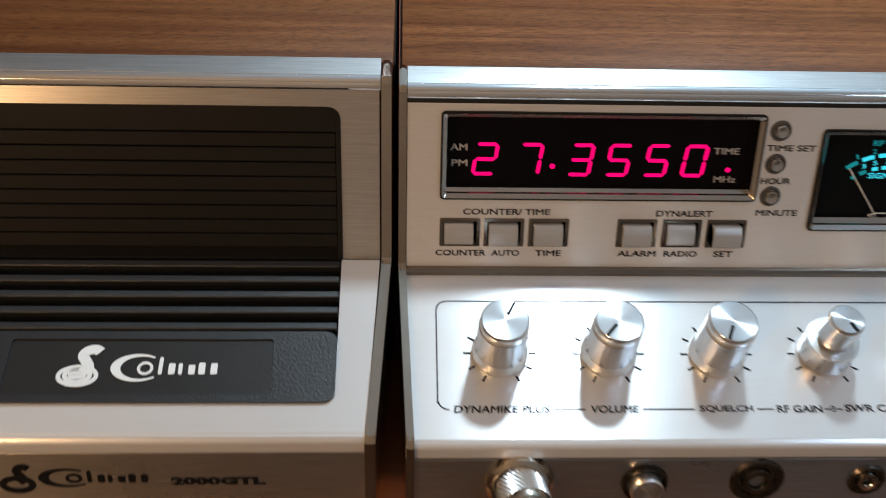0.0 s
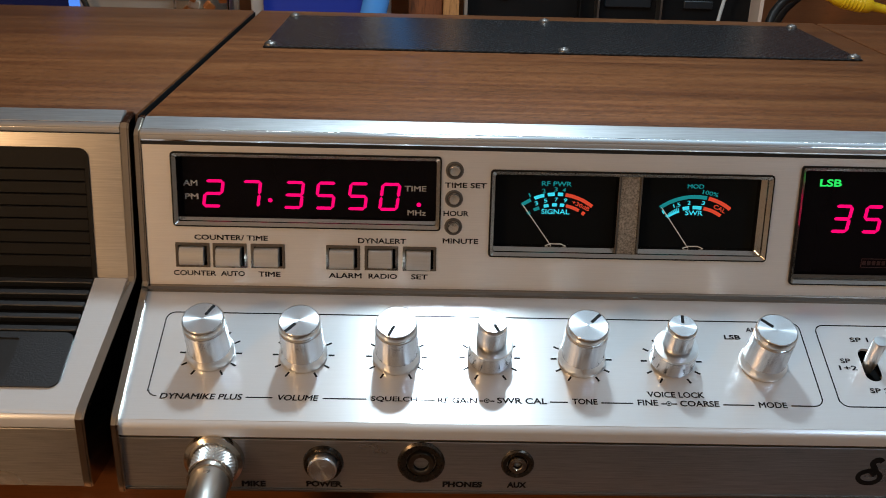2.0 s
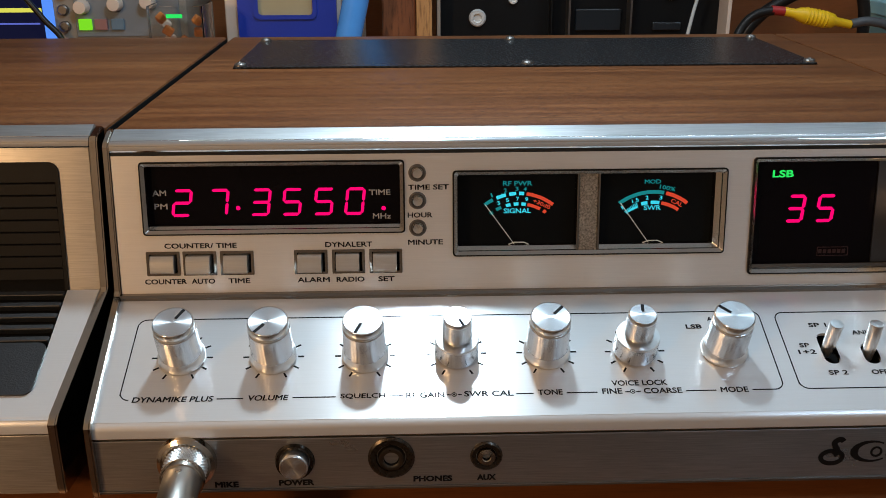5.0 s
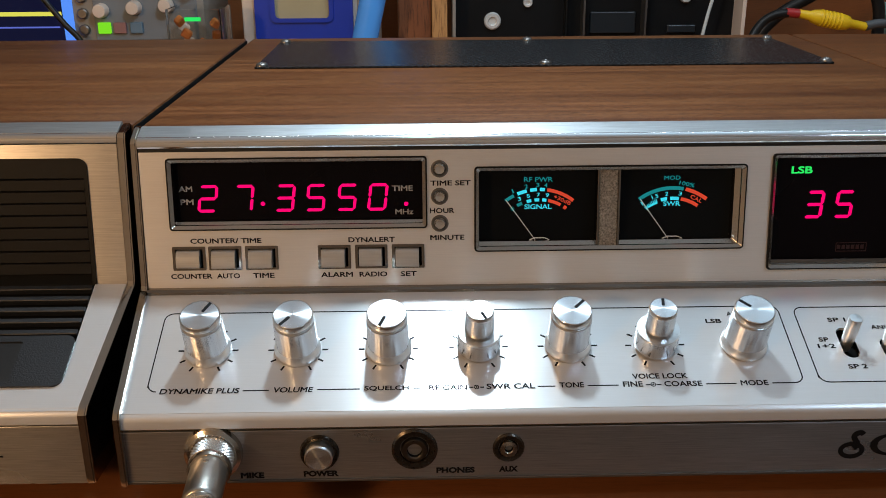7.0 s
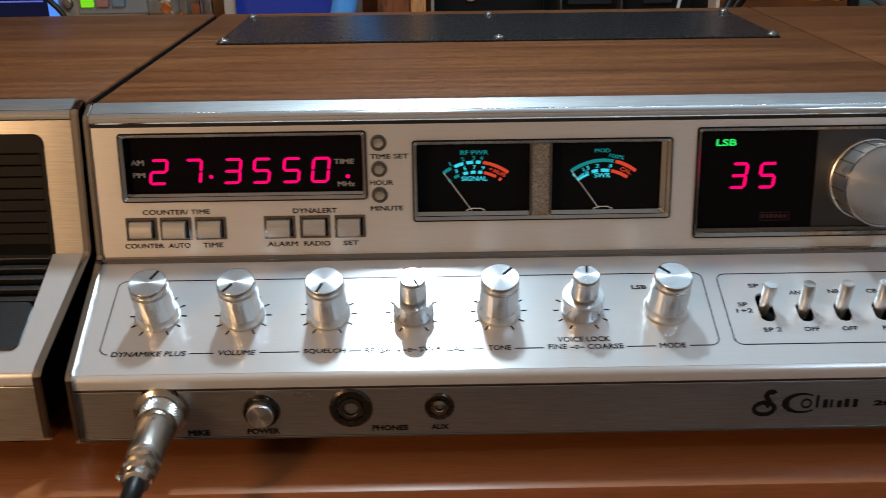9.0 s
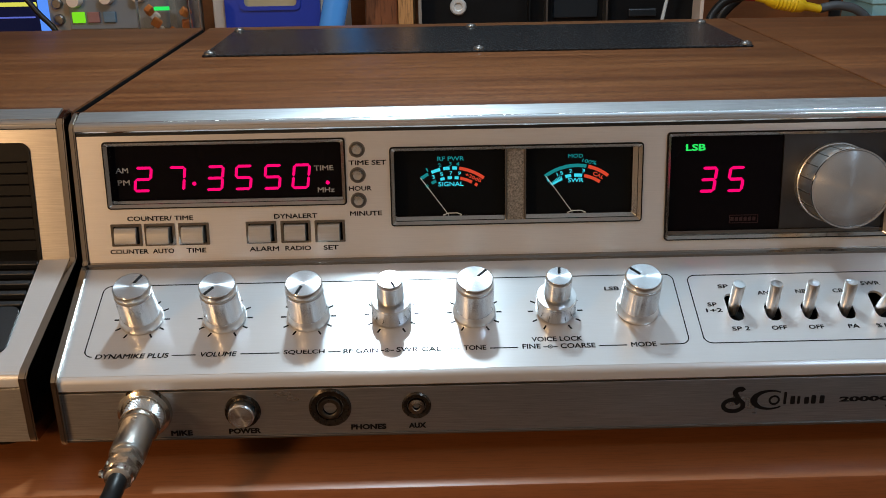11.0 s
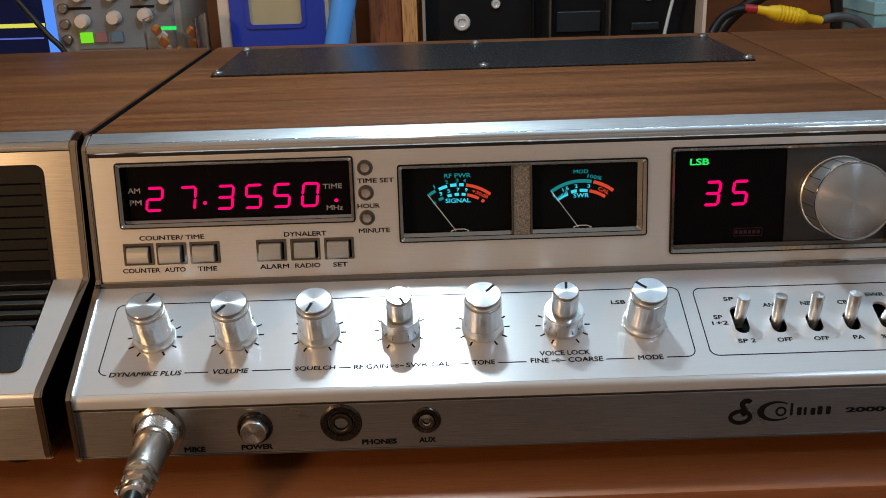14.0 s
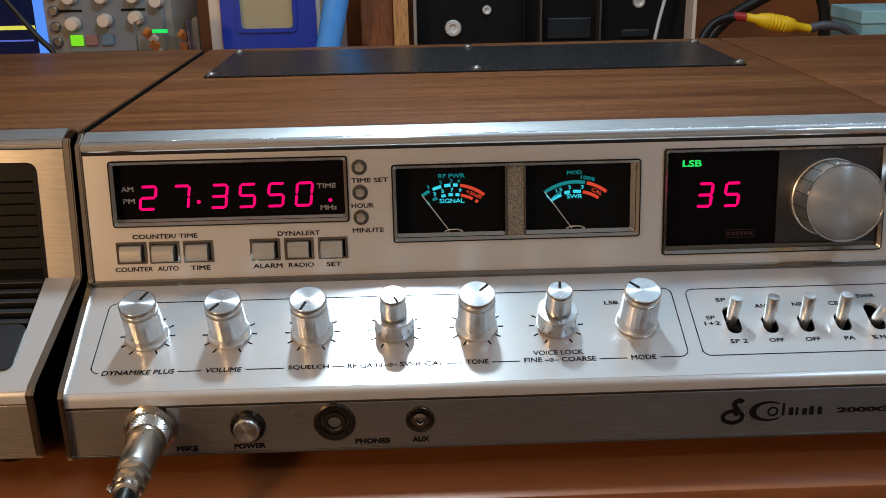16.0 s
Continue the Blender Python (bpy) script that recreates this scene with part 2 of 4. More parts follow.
def along_x(profile, x0, x1):
    """A (y, z) outline run along x."""
    bm = prism(profile, 0, 1)
    bm.transform(Matrix(((0, 0, x1 - x0, x0), (1, 0, 0, 0), (0, 1, 0, 0), (0, 0, 0, 1))))
    bmesh.ops.recalc_face_normals(bm, faces=bm.faces)
    return bm


def round_rect(x0, x1, y0, y1, r, n=5):
    pts = []
    for cx, cy, a0 in ((x1 - r, y1 - r, 0), (x0 + r, y1 - r, 90), (x0 + r, y0 + r, 180), (x1 - r, y0 + r, 270)):
        for i in range(n + 1):
            a = radians(a0 + 90 * i / n)
            pts.append((cx + r * math.cos(a), cy + r * math.sin(a)))
    return pts


def ring(outer, inner, z0, z1, bm=None, inside_z=None):
    """A rim between two outlines of equally many points; with inside_z its face slopes inwards."""
    bm = bm or bmesh.new()
    n = len(outer)
    rows = [[bm.verts.new((x, y, z)) for x, y in o] for o, z in ((outer, z0), (outer, z1), (inner, z1 if inside_z is None else inside_z), (inner, z0))]
    for a, b in ((0, 1), (1, 2), (2, 3), (3, 0)):
        for i in range(n):
            j = (i + 1) % n
            bm.faces.new((rows[a][i], rows[a][j], rows[b][j], rows[b][i]))
    bmesh.ops.recalc_face_normals(bm, faces=bm.faces)
    return bm


def stroke(points, width, z0, z1, bm=None, closed=False):
    """A line of that width along points."""
    bm = bm or bmesh.new()
    p = [Vector(q) for q in points]
    n = len(p)
    left, right = [], []
    for i in range(n):
        a = p[(i - 1) % n] if closed or i else p[i]
        b = p[(i + 1) % n] if closed or i < n - 1 else p[i]
        d = (b - a).normalized()
        nrm = Vector((-d.y, d.x)) * width / 2
        left.append(p[i] + nrm)
        right.append(p[i] - nrm)
    rows = [[bm.verts.new((*q, z)) for q in row] for row, z in ((left, z0), (left, z1), (right, z1), (right, z0))]
    for a, b in ((0, 1), (1, 2), (2, 3)):
        for i in range(n if closed else n - 1):
            j = (i + 1) % n
            bm.faces.new((rows[a][i], rows[a][j], rows[b][j], rows[b][i]))
    bmesh.ops.recalc_face_normals(bm, faces=bm.faces)
    return bm


def pipe(points, radius, seg=12, bm=None, steps=8):
    """A round cable through points, smoothed between them."""
    bm = bm or bmesh.new()
    p = [Vector(q) for q in points]
    line = []
    for i in range(len(p) - 1):
        a, b, c, d = p[max(i - 1, 0)], p[i], p[i + 1], p[min(i + 2, len(p) - 1)]
        for k in range(steps):
            s = k / steps
            line.append(0.5 * ((2 * b) + (c - a) * s + (2 * a - 5 * b + 4 * c - d) * s * s + (3 * b - a - 3 * c + d) * s ** 3))
    line.append(p[-1])
    rows = []
    for i, q in enumerate(line):
        d = (line[min(i + 1, len(line) - 1)] - line[max(i - 1, 0)]).normalized()
        u = d.cross(Vector((0.31, 0.2, 0.93))).normalized()
        w = d.cross(u)
        rows.append([bm.verts.new(q + radius * (math.cos(2 * math.pi * k / seg) * u + math.sin(2 * math.pi * k / seg) * w)) for k in range(seg)])
    for a, b in zip(rows, rows[1:]):
        for k in range(seg):
            bm.faces.new((a[k], a[(k + 1) % seg], b[(k + 1) % seg], b[k]))
    bm.faces.new(rows[0])
    bm.faces.new(rows[-1])
    bmesh.ops.recalc_face_normals(bm, faces=bm.faces)
    return bm


def plate(x0, x1, y0, y1, z0, z1, holes=(), slots=()):
    """A sheet with openings through it: square holes, and slots with round ends."""
    bm = bmesh.new()
    cuts = list(holes) + list(slots)
    xs = sorted({x0, x1, *[h[0] for h in cuts], *[h[1] for h in cuts]})
    ys = sorted({y0, y1, *[h[2] for h in cuts], *[h[3] for h in cuts]})

    def empty(i, j):
        if not (0 <= i < len(xs) - 1 and 0 <= j < len(ys) - 1):
            return True
        mx, my = (xs[i] + xs[i + 1]) / 2, (ys[j] + ys[j + 1]) / 2
        return any(h[0] < mx < h[1] and h[2] < my < h[3] for h in cuts)

    def quad(*c):
        bm.faces.new([bm.verts.new(q) for q in c])

    for i in range(len(xs) - 1):
        for j in range(len(ys) - 1):
            if empty(i, j):
                continue
            a, b, c, d = xs[i], xs[i + 1], ys[j], ys[j + 1]
            quad((a, c, z1), (b, c, z1), (b, d, z1), (a, d, z1))
            quad((a, d, z0), (b, d, z0), (b, c, z0), (a, c, z0))
            if empty(i - 1, j):
                quad((a, c, z0), (a, c, z1), (a, d, z1), (a, d, z0))
            if empty(i + 1, j):
                quad((b, d, z0), (b, d, z1), (b, c, z1), (b, c, z0))
            if empty(i, j - 1):
                quad((b, c, z0), (b, c, z1), (a, c, z1), (a, c, z0))
            if empty(i, j + 1):
                quad((a, d, z0), (a, d, z1), (b, d, z1), (b, d, z0))
    for a, b, c, d, *more in slots:
        r, corners = more or ((b - a) / 2, (0, 90, 180, 270))
        for cx, cy, kx, ky, a0 in ((b - r, d - r, b, d, 0), (a + r, d - r, a, d, 90), (a + r, c + r, a, c, 180), (b - r, c + r, b, c, 270)):
            if a0 not in corners:
                continue
            arc = [(cx + r * math.cos(radians(a0 + 15 * k)), cy + r * math.sin(radians(a0 + 15 * k))) for k in range(7)]
            for p, q in zip(arc, arc[1:]):
                bm.faces.new([bm.verts.new((*s, z1)) for s in ((kx, ky), q, p)])
                quad((*p, z1), (*q, z1), (*q, z0), (*p, z0))
    bmesh.ops.remove_doubles(bm, verts=bm.verts, dist=1e-7)
    return bm


TEXT = {}


def words(text, x0, x1, base, cap, m, mat, parent, lift=0.00015, slant=0.0, bold=0.022, turn=0.0, name="lettering"):
    """Printed words from x0 to x1 on a line, with capitals cap high, on the plane of m."""
    if text not in TEXT:
        c = bpy.data.curves.new("text", "FONT")
        c.body, c.bevel_depth, c.bevel_resolution, c.shear, c.resolution_u = text, bold, 0, slant, 3
        ob = bpy.data.objects.new("text", c)
        scene.collection.objects.link(ob)
        me = bpy.data.meshes.new_from_object(ob.evaluated_get(bpy.context.evaluated_depsgraph_get()))
        bpy.data.objects.remove(ob)
        TEXT[text] = me
    bm = bmesh.new()
    bm.from_mesh(TEXT[text])
    xa, xb = min(v.co.x for v in bm.verts), max(v.co.x for v in bm.verts)
    ya, yb = min(v.co.y for v in bm.verts), max(v.co.y for v in bm.verts)
    mid = Vector(((x0 + x1) / 2, base + cap / 2, 0))
    for v in bm.verts:
        v.co = (((v.co.x - xa) / (xb - xa) - 0.5) * (x1 - x0), ((v.co.y - ya) / (yb - ya) - 0.5) * cap, lift + v.co.z * 0.001)
    bm.transform(Matrix.Translation(mid) @ Matrix.Rotation(radians(turn), 4, "Z"))
    return part(name, bm, mat, parent, "", m)


def arc(cx, cy, r, a0, a1, n=14):
    return [(cx + r * math.cos(radians(a0 + (a1 - a0) * i / n)), cy + r * math.sin(radians(a0 + (a1 - a0) * i / n))) for i in range(n + 1)]


# ---- the room ----
plaster = worn("warm_plaster", (0.66, 0.62, 0.56), 0.8, 0, 0.08, 20, 0.3, 0.001)
white_paint = worn("white_ceiling_paint", (0.72, 0.72, 0.71), 0.85, 0, 0.05, 20, 0.3, 0.001)
boards = timber("floor_boards", [(0.05, 0.025, 0.014), (0.08, 0.04, 0.02), (0.11, 0.06, 0.03)], (2, 20, 1), 1.0, 0.5)
for nm, dims, mt in (
    ("floor", (-2.1, 2.3, -2.4, 1.3, -0.80, -0.76), boards),
    ("ceiling", (-2.1, 2.3, -2.4, 1.3, 1.70, 1.75), white_paint),
    ("wall_north", (-2.1, 2.3, 1.20, 1.30, -0.758, 1.698), dark_wood),
    ("wall_south", (-2.1, 2.3, -2.40, -2.30, -0.758, 1.698), plaster),
    ("wall_west", (-2.10, -2.0, -2.298, 1.198, -0.758, 1.698), plaster),
    ("wall_east", (2.2, 2.30, -2.298, 1.198, -0.758, 1.698), plaster),
):
    tagged(part(nm, box(*dims), mt), kind="structure", label=("red-brown panelled wall behind the bench" if "north" in nm else "plain warm painted wall") if "wall" in nm else "plain room " + nm, category=nm.split("_")[0])

DESK = -0.004
desk = thing("desk", (0.1, 0.5, -0.76), "orange-brown cherry wood desk with a rounded front edge", "desk")
part("desktop", box(-1.0, 1.2, -0.018, 1.10, DESK - 0.032, DESK, 0.0025), cherry, desk, smooth=40)
for x in (-0.97, 1.13):
    part("leg_panel", box(x, x + 0.03, 0.03, 1.06, -0.758, DESK - 0.033, 0.002), cherry, desk)
part("back_panel", box(-0.938, 1.128, 1.03, 1.05, -0.5, DESK - 0.034), cherry, desk)

# ---- frames of the set's sloping faces ----
MS = pose(0, 0, 0.0375, 24.04)
MU = pose(0, 0.04918, 0, 82.875)
ML = pose(0, 0, 0, 90)
K = 1 / 0.9133
W = 0.364


def V(z):
    return z * 1.0078


def back(x, z, d):
    """A mark seen through a window, d behind the face."""
    return x + (x - 0.153) * d / 0.42, V(z) - d * 0.27


# ---- the radio ----
radio = thing("base_station_radio", (W / 2, 0.18, DESK), "walnut and brushed aluminium radio base station with lit red display", "radio")
shell = box(-0.0008, W - 0.0005, 0.0746, 0.350, 0.0095, 0.1262, 0.0008)
part("cabinet", shell, walnut, radio, "walnut veneered wooden case", smooth=40)
part("chassis", box(0.004, W - 0.004, 0.0728, 0.0737, 0.0115, 0.120), black, radio)
# black sheet on the case side, standing in for the shade in the gap
part("gap_shade_panel", box(-0.0013, -0.0009, 0.0744, 0.349, 0.0100, 0.1250), inside, radio, "black sheet that shades the gap beside the case")
for x in (0.03, W - 0.03):
    for y in (0.03, 0.32):
        part("foot", lathe([(0.0, DESK), (0.010, DESK), (0.0115, DESK + 0.002), (0.012, 0.0096), (0.0, 0.0096)], 24, cx=x, cy=y), rubber, radio, smooth=40)
part("base_plate", box(0.004, W - 0.004, 0.004, 0.073, 0.0095, 0.0115), gunmetal, radio)


def cheek(x0, x1, lean, top, lift=0.0, shift=0.0):
    """A side cheek that follows the folded front; lean moves its lower front sideways."""
    prof = [(-0.0025, 0.0092), (-0.0030, 0.0120), (-0.0030, 0.0375), (-0.0012, 0.0392), (0.0548, 0.0638), (0.0561, 0.0655), (0.0631, 0.1205), (0.0633, 0.1226), (0.0648, 0.1245), (0.0714, top), (0.0742, top), (0.0742, 0.0092)]
    prof = [(y + shift * max(0, z - 0.06) / 0.06, z + lift) for y, z in prof]
    bm = along_x(prof, x0, x1)
    for v in bm.verts:
        v.co.x += lean * max(0.0, (0.056 - v.co.y) / 0.056)
    bmesh.ops.bevel(bm, geom=[e for e in bm.edges if abs(e.verts[0].co.x - e.verts[1].co.x) < 0.001], offset=0.00055, segments=2, affect="EDGES")
    return bm


part("side_cheek", cheek(-0.0014, 0.0010, 0.0026, 0.1276), cheek_metal, radio, "chromed side cheek", smooth=15)
part("side_cheek", cheek(W - 0.0034, W + 0.0005, -0.0015, 0.1276), cheek_metal, radio, "chromed side cheek", smooth=15)
# added black sheet outside the cheek, to keep the gap in shade
gap_sheet = part("gap_shade_sheet", along_x([(0.0005, 0.0095), (0.0005, 0.036), (0.055, 0.060), (0.0725, 0.060), (0.0725, 0.0095)], -0.0021, -0.0016), black, radio)
for v in gap_sheet.data.vertices:
    v.co.x += 0.0026 * max(0.0, (0.056 - (v.co.y + gap_sheet.matrix_world.translation.y)) / 0.056)

# the rail over the face: a satin slope with a polished bead along its front edge
BEAD = [(0.0660, 0.1247), (0.0652, 0.1245), (0.0641, 0.1237), (0.0636, 0.1231), (0.0634, 0.1224), (0.0634, 0.1212), (0.0637, 0.1206), (0.0646, 0.1204), (0.0668, 0.1204), (0.0668, 0.1245)]
SLOPE = [(0.0657, 0.1245), (0.0659, 0.1248), (0.0724, 0.1273), (0.0734, 0.1275), (0.0745, 0.1272), (0.0745, 0.1206), (0.0670, 0.1206), (0.0670, 0.1245)]


def top_rail(x0, x1, dy, dz, parent):
    rail = part("top_rail", along_x([(y + dy, z + dz) for y, z in SLOPE], x0, x1), rail_metal, parent, "satin metal rail above the face", smooth=25)
    part("rail_bead", along_x([(y + dy, z + dz) for y, z in BEAD], x0, x1), chrome, rail, "polished chrome bead", smooth=24)


top_rail(0.0012, W - 0.0036, 0, 0, radio)
# the shadow line under the rail, put in as a black strip
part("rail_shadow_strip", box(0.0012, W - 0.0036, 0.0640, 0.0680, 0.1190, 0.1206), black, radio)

# the upper face with its openings
DISPLAY = (0.0126, 0.1145, V(0.0884), V(0.1158))
METERS = (0.1350, 0.2431, V(0.0784), V(0.1113))
CHANNEL = (0.2548, 0.3524, V(0.0694), V(0.1152))
PUSH = [(0.0122, 0.0251), (0.0267, 0.0396), (0.0415, 0.0544), (0.0709, 0.0838), (0.0860, 0.0987), (0.1009, 0.1137)]
key_holes = [(a, b, V(0.0714), V(0.0808)) for a, b in PUSH]
part("upper_face", plate(0.0012, W - 0.0036, V(0.0615), V(0.1196), -0.0016, 0.0, [DISPLAY, METERS, CHANNEL] + key_holes), face, radio, "brushed champagne aluminium face", MU)
part("joint_strip", along_x([(0.0545, 0.0618), (0.0540, 0.0632), (0.0550, 0.0640), (0.0570, 0.0640), (0.0575, 0.0618)], 0.0012, W - 0.0036), smoked, radio, "thin gold-toned chrome strip", smooth=30)
# black filler in place of the shade in the joint
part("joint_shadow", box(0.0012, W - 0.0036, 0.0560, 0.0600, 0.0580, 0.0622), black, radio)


def window_rim(o, parent, mat, wide=0.0011, high=0.0010, r=0.0011):
    x0, x1, y0, y1 = o
    def outline(d, q):
        return round_rect(x0 - d, x1 + d, y0 - d, y1 + d, q)
    part("bright_edge", ring(outline(0.0002, r), outline(-wide, r * 0.6), -0.0030, high + 0.00025, inside_z=0.0001), rim_metal, parent, "sloping chromed rim", MU, 40)
    return part("rim", ring(outline(0.0008, r * 1.3), outline(0.0002, r), -0.0010, high), mat, parent, "", MU, 40)


def seven(ch, x, y, w, h, bm, thick=0.00118, slant=0.13):
    """The lit bars of a digit."""
    lit = {"0": "abcdef", "2": "abged", "3": "abgcd", "5": "afgcd", "7": "abc"}[ch]
    g, t = 0.00008, thick / 2
    bars = {"a": ((0, h), (w, h)), "g": ((0, h / 2), (w, h / 2)), "d": ((0, 0), (w, 0)), "f": ((0, h / 2), (0, h)), "b": ((w, h / 2), (w, h)), "e": ((0, 0), (0, h / 2)), "c": ((w, 0), (w, h / 2))}
    for s in lit:
        (ax, ay), (bx, by) = bars[s]
        if ay == by:
            pts = [(ax + g, ay), (ax + g + t, ay + t), (bx - g - t, by + t), (bx - g, by), (bx - g - t, by - t), (ax + g + t, ay - t)]
        else:
            pts = [(ax, ay + g), (ax - t, ay + g + t), (bx - t, by - g - t), (bx, by - g), (bx + t, by - g - t), (ax + t, ay + g + t)]
        prism([(x + px + slant * py, y + py) for px, py in pts], 0, 0.0002, bm)
    return bm


def below(d):
    return MU @ Matrix.Translation((0, 0, -d))


# frequency display
disp = part("frequency_display", box(DISPLAY[0] - 0.001, DISPLAY[1] + 0.001, DISPLAY[2] - 0.001, DISPLAY[3] + 0.001, -0.0075, -0.0050), lens, radio, "smoked red digital display", MU)
window_rim(DISPLAY, disp, grille_black)
part("liner", ring(round_rect(*DISPLAY, 0.0006), round_rect(DISPLAY[0] + 0.0009, DISPLAY[1] - 0.0010, DISPLAY[2] + 0.0022, DISPLAY[3] - 0.0010, 0.0006), -0.0049, -0.0005, inside_z=-0.0026), rim_metal, disp, "", MU)
D = 0.0046
for ch, x in zip("273550", (0.0240, 0.0384, 0.0549, 0.0672, 0.0797, 0.0920)):
    px, py = back(x, 0.0958, D)
    part("digit", seven(ch, px, py, 0.0066, 0.0100, bmesh.new()), red_led, disp, "glowing red digit " + ch, below(D + 0.0002))
for x, z in ((0.0497, 0.0985), (0.1072, 0.0978)):
    px, py = back(x, z, D)
    part("point", lathe([(0.0, 0.0003), (0.0007, 0.0003), (0.0009, 0.0), ], 16, cx=px, cy=py), red_led, disp, "glowing red dot", below(D + 0.0002))
for s, x0, x1, z, h in (("AM", 0.0165, 0.0220, 0.1037, 0.0023), ("PM", 0.0170, 0.0222, 0.0984, 0.0023), ("TIME", 0.1016, 0.1100, 0.1032, 0.0022), ("MHz", 0.1028, 0.1101, 0.0936, 0.0022)):
    (a, y), (b, _) = back(x0, z, D), back(x1, z, D)
    words(s, a, b, y, h, below(D + 0.0002), pale_ink, disp, 0.0004)

# meters
meter = part("twin_meter", box(METERS[0] - 0.001, METERS[1] + 0.001, METERS[2] - 0.001, METERS[3] + 0.001, -0.0085, -0.0072), dial, radio, "pair of black backlit needle meters", MU)
window_rim(METERS, meter, grille_black)
part("liner", ring(round_rect(*METERS, 0.0006), round_rect(METERS[0] + 0.0014, METERS[1] - 0.0030, METERS[2] + 0.0026, METERS[3] - 0.0010, 0.0006), -0.0071, -0.0005, inside_z=-0.0030), rim_metal, meter, "", MU)
part("divider", box(0.1850, 0.1924, METERS[2] + 0.0006, METERS[3] - 0.0006, -0.0070, -0.0012, 0.0004), speckle, meter, "speckled grey divider", MU)
for a, b in ((0.1840, 0.1850), (0.1924, 0.1934)):
    part("divider_edge", box(a, b, METERS[2] + 0.0008, METERS[3] - 0.0008, -0.0068, -0.0008, 0.0003), smoked, meter, "", MU)
DM = 0.0060


def mark(points, width, mat, cx, d=DM):
    part("scale_mark", stroke(points, width, 0, 0.0001), mat, meter, "", below(d + 0.0008))


def dial_words(s, x0, x1, z, h, mat, turn=0.0):
    (a, y), (b, _) = back(x0, z, DM), back(x1, z, DM)
    words(s, a, b, y, h, below(DM + 0.0008), mat, meter, 0.0002, 0, 0.015, turn)


def dial_label(s, px, py, a, r, w, h, mat):
    """Words set round the dial's arc."""
    x, y = px + r * math.cos(radians(a)), py + r * math.sin(radians(a))
    words(s, x - w / 2, x + w / 2, y - h / 2, h, below(DM + 0.0008), mat, meter, 0.0002, 0, 0.015, (a - 90) * 0.9)


for cx, kind in ((0.1611, "signal"), (0.2152, "swr")):
    px, py = back(cx, 0.0803, DM)
    R1, R2 = 0.0230, 0.0187
    if kind == "signal":
        for a0, a1 in ((127, 117), (113, 103), (99.5, 92.5), (89.5, 84.5)):
            mark(arc(px, py, R1, a0, a1, 5), 0.0014, teal_lit if a0 > 120 else cyan_lit, cx)
        mark(arc(px, py, R1, 82, 52.5), 0.0014, red_lit, cx)
        for a0, a1, mt in ((128, 124, teal_lit), (119, 112, teal_lit), (106, 100, cyan_lit), (96, 90, cyan_lit), (86.5, 81, cyan_lit)):
            mark(arc(px, py, R2, a0, a1, 4), 0.0013, mt, cx)
        mark(arc(px, py, R2, 79, 62), 0.0013, red_lit, cx)
        mark(arc(px, py, R2, 57.5, 53.5, 3), 0.0014, red_lit, cx)
        dial_words("RF PWR", 0.1548, 0.1665, 0.1063, 0.0019, teal_lit)
        for s, a in (("1", 116), ("2", 102.5), ("3", 91.6), ("4", 84)):
            dial_label(s, px, py, a, R1 + 0.0019, 0.0006 if s == "1" else 0.0013, 0.0017, teal_lit)
        for s, a in (("3", 113), ("5", 102.6), ("7", 91), ("9", 81)):
            dial_label(s, px, py, a, (R1 + R2) / 2, 0.0013, 0.0016, cyan_lit)
        dial_words("SIGNAL", 0.1551, 0.1661, 0.0951, 0.0020, cyan_lit)
        dial_label("+30dB", px, py, 63, (R1 + R2) / 2, 0.0076, 0.0016, red_lit)
    else:
        mark(arc(px, py, R1, 127, 79), 0.0015, teal_lit, cx)
        mark(arc(px, py, R1, 77, 52.5), 0.0015, red_lit, cx)
        comb = bmesh.new()
        for i in range(9):
            a = 127 - i * 2.1
            stroke([(px + r * math.cos(radians(a)), py + r * math.sin(radians(a))) for r in (R2 - 0.0004, R2 + 0.0004 + 0.00008 * i)], 0.00035, 0, 0.0001, comb)
        part("scale_mark", comb, cyan_lit, meter, "", below(DM + 0.0008))
        mark(arc(px, py, R2 - 0.0006, 127, 110), 0.0009, cyan_lit, cx)
        mark(arc(px, py, R2, 105, 97, 4), 0.0014, cyan_lit, cx)
        mark(arc(px, py, R2, 93, 82, 4), 0.0014, cyan_lit, cx)
        mark(arc(px, py, R2, 79.5, 56), 0.0014, red_lit, cx)
        dial_words("MOD", 0.2115, 0.2180, 0.1065, 0.0017, teal_lit)
        dial_label("100%", px, py, 77, R1 + 0.0022, 0.0064, 0.0017, teal_lit)
        for s, a, w in (("1", 127, 0.0006), ("1.5", 110.5, 0.0028), ("2", 97, 0.0013), ("3", 81.5, 0.0013)):
            dial_label(s, px, py, a, (R1 + R2) / 2, w, 0.0016, cyan_lit)
        dial_words("SWR", 0.2115, 0.2184, 0.0957, 0.0020, cyan_lit)
        dial_label("CAL", px, py, 62, (R1 + R2) / 2, 0.0052, 0.0017, red_lit)
    ca, sa = math.cos(radians(126)), math.sin(radians(126))
    part("needle", stroke([(px + r * ca, py + r * sa) for r in (0.0030, 0.0235)], 0.00032, 0, 0.0002), white_ink, meter, "thin white needle", below(DM - 0.0010))
    cover = [(px - 0.0046, py + 0.0012), (px - 0.0040, py + 0.0024), (px - 0.0018, py + 0.0032), (px + 0.0020, py + 0.0032), (px + 0.0040, py + 0.0024), (px + 0.0046, py + 0.0012)]
    part("pivot_cover", prism(cover, 0, 0.0016), dial, meter, "", below(DM + 0.0006))
    part("pivot_edge", stroke(cover, 0.00035, 0, 0.0004, closed=True), white_ink, meter, "", below(DM - 0.0009))

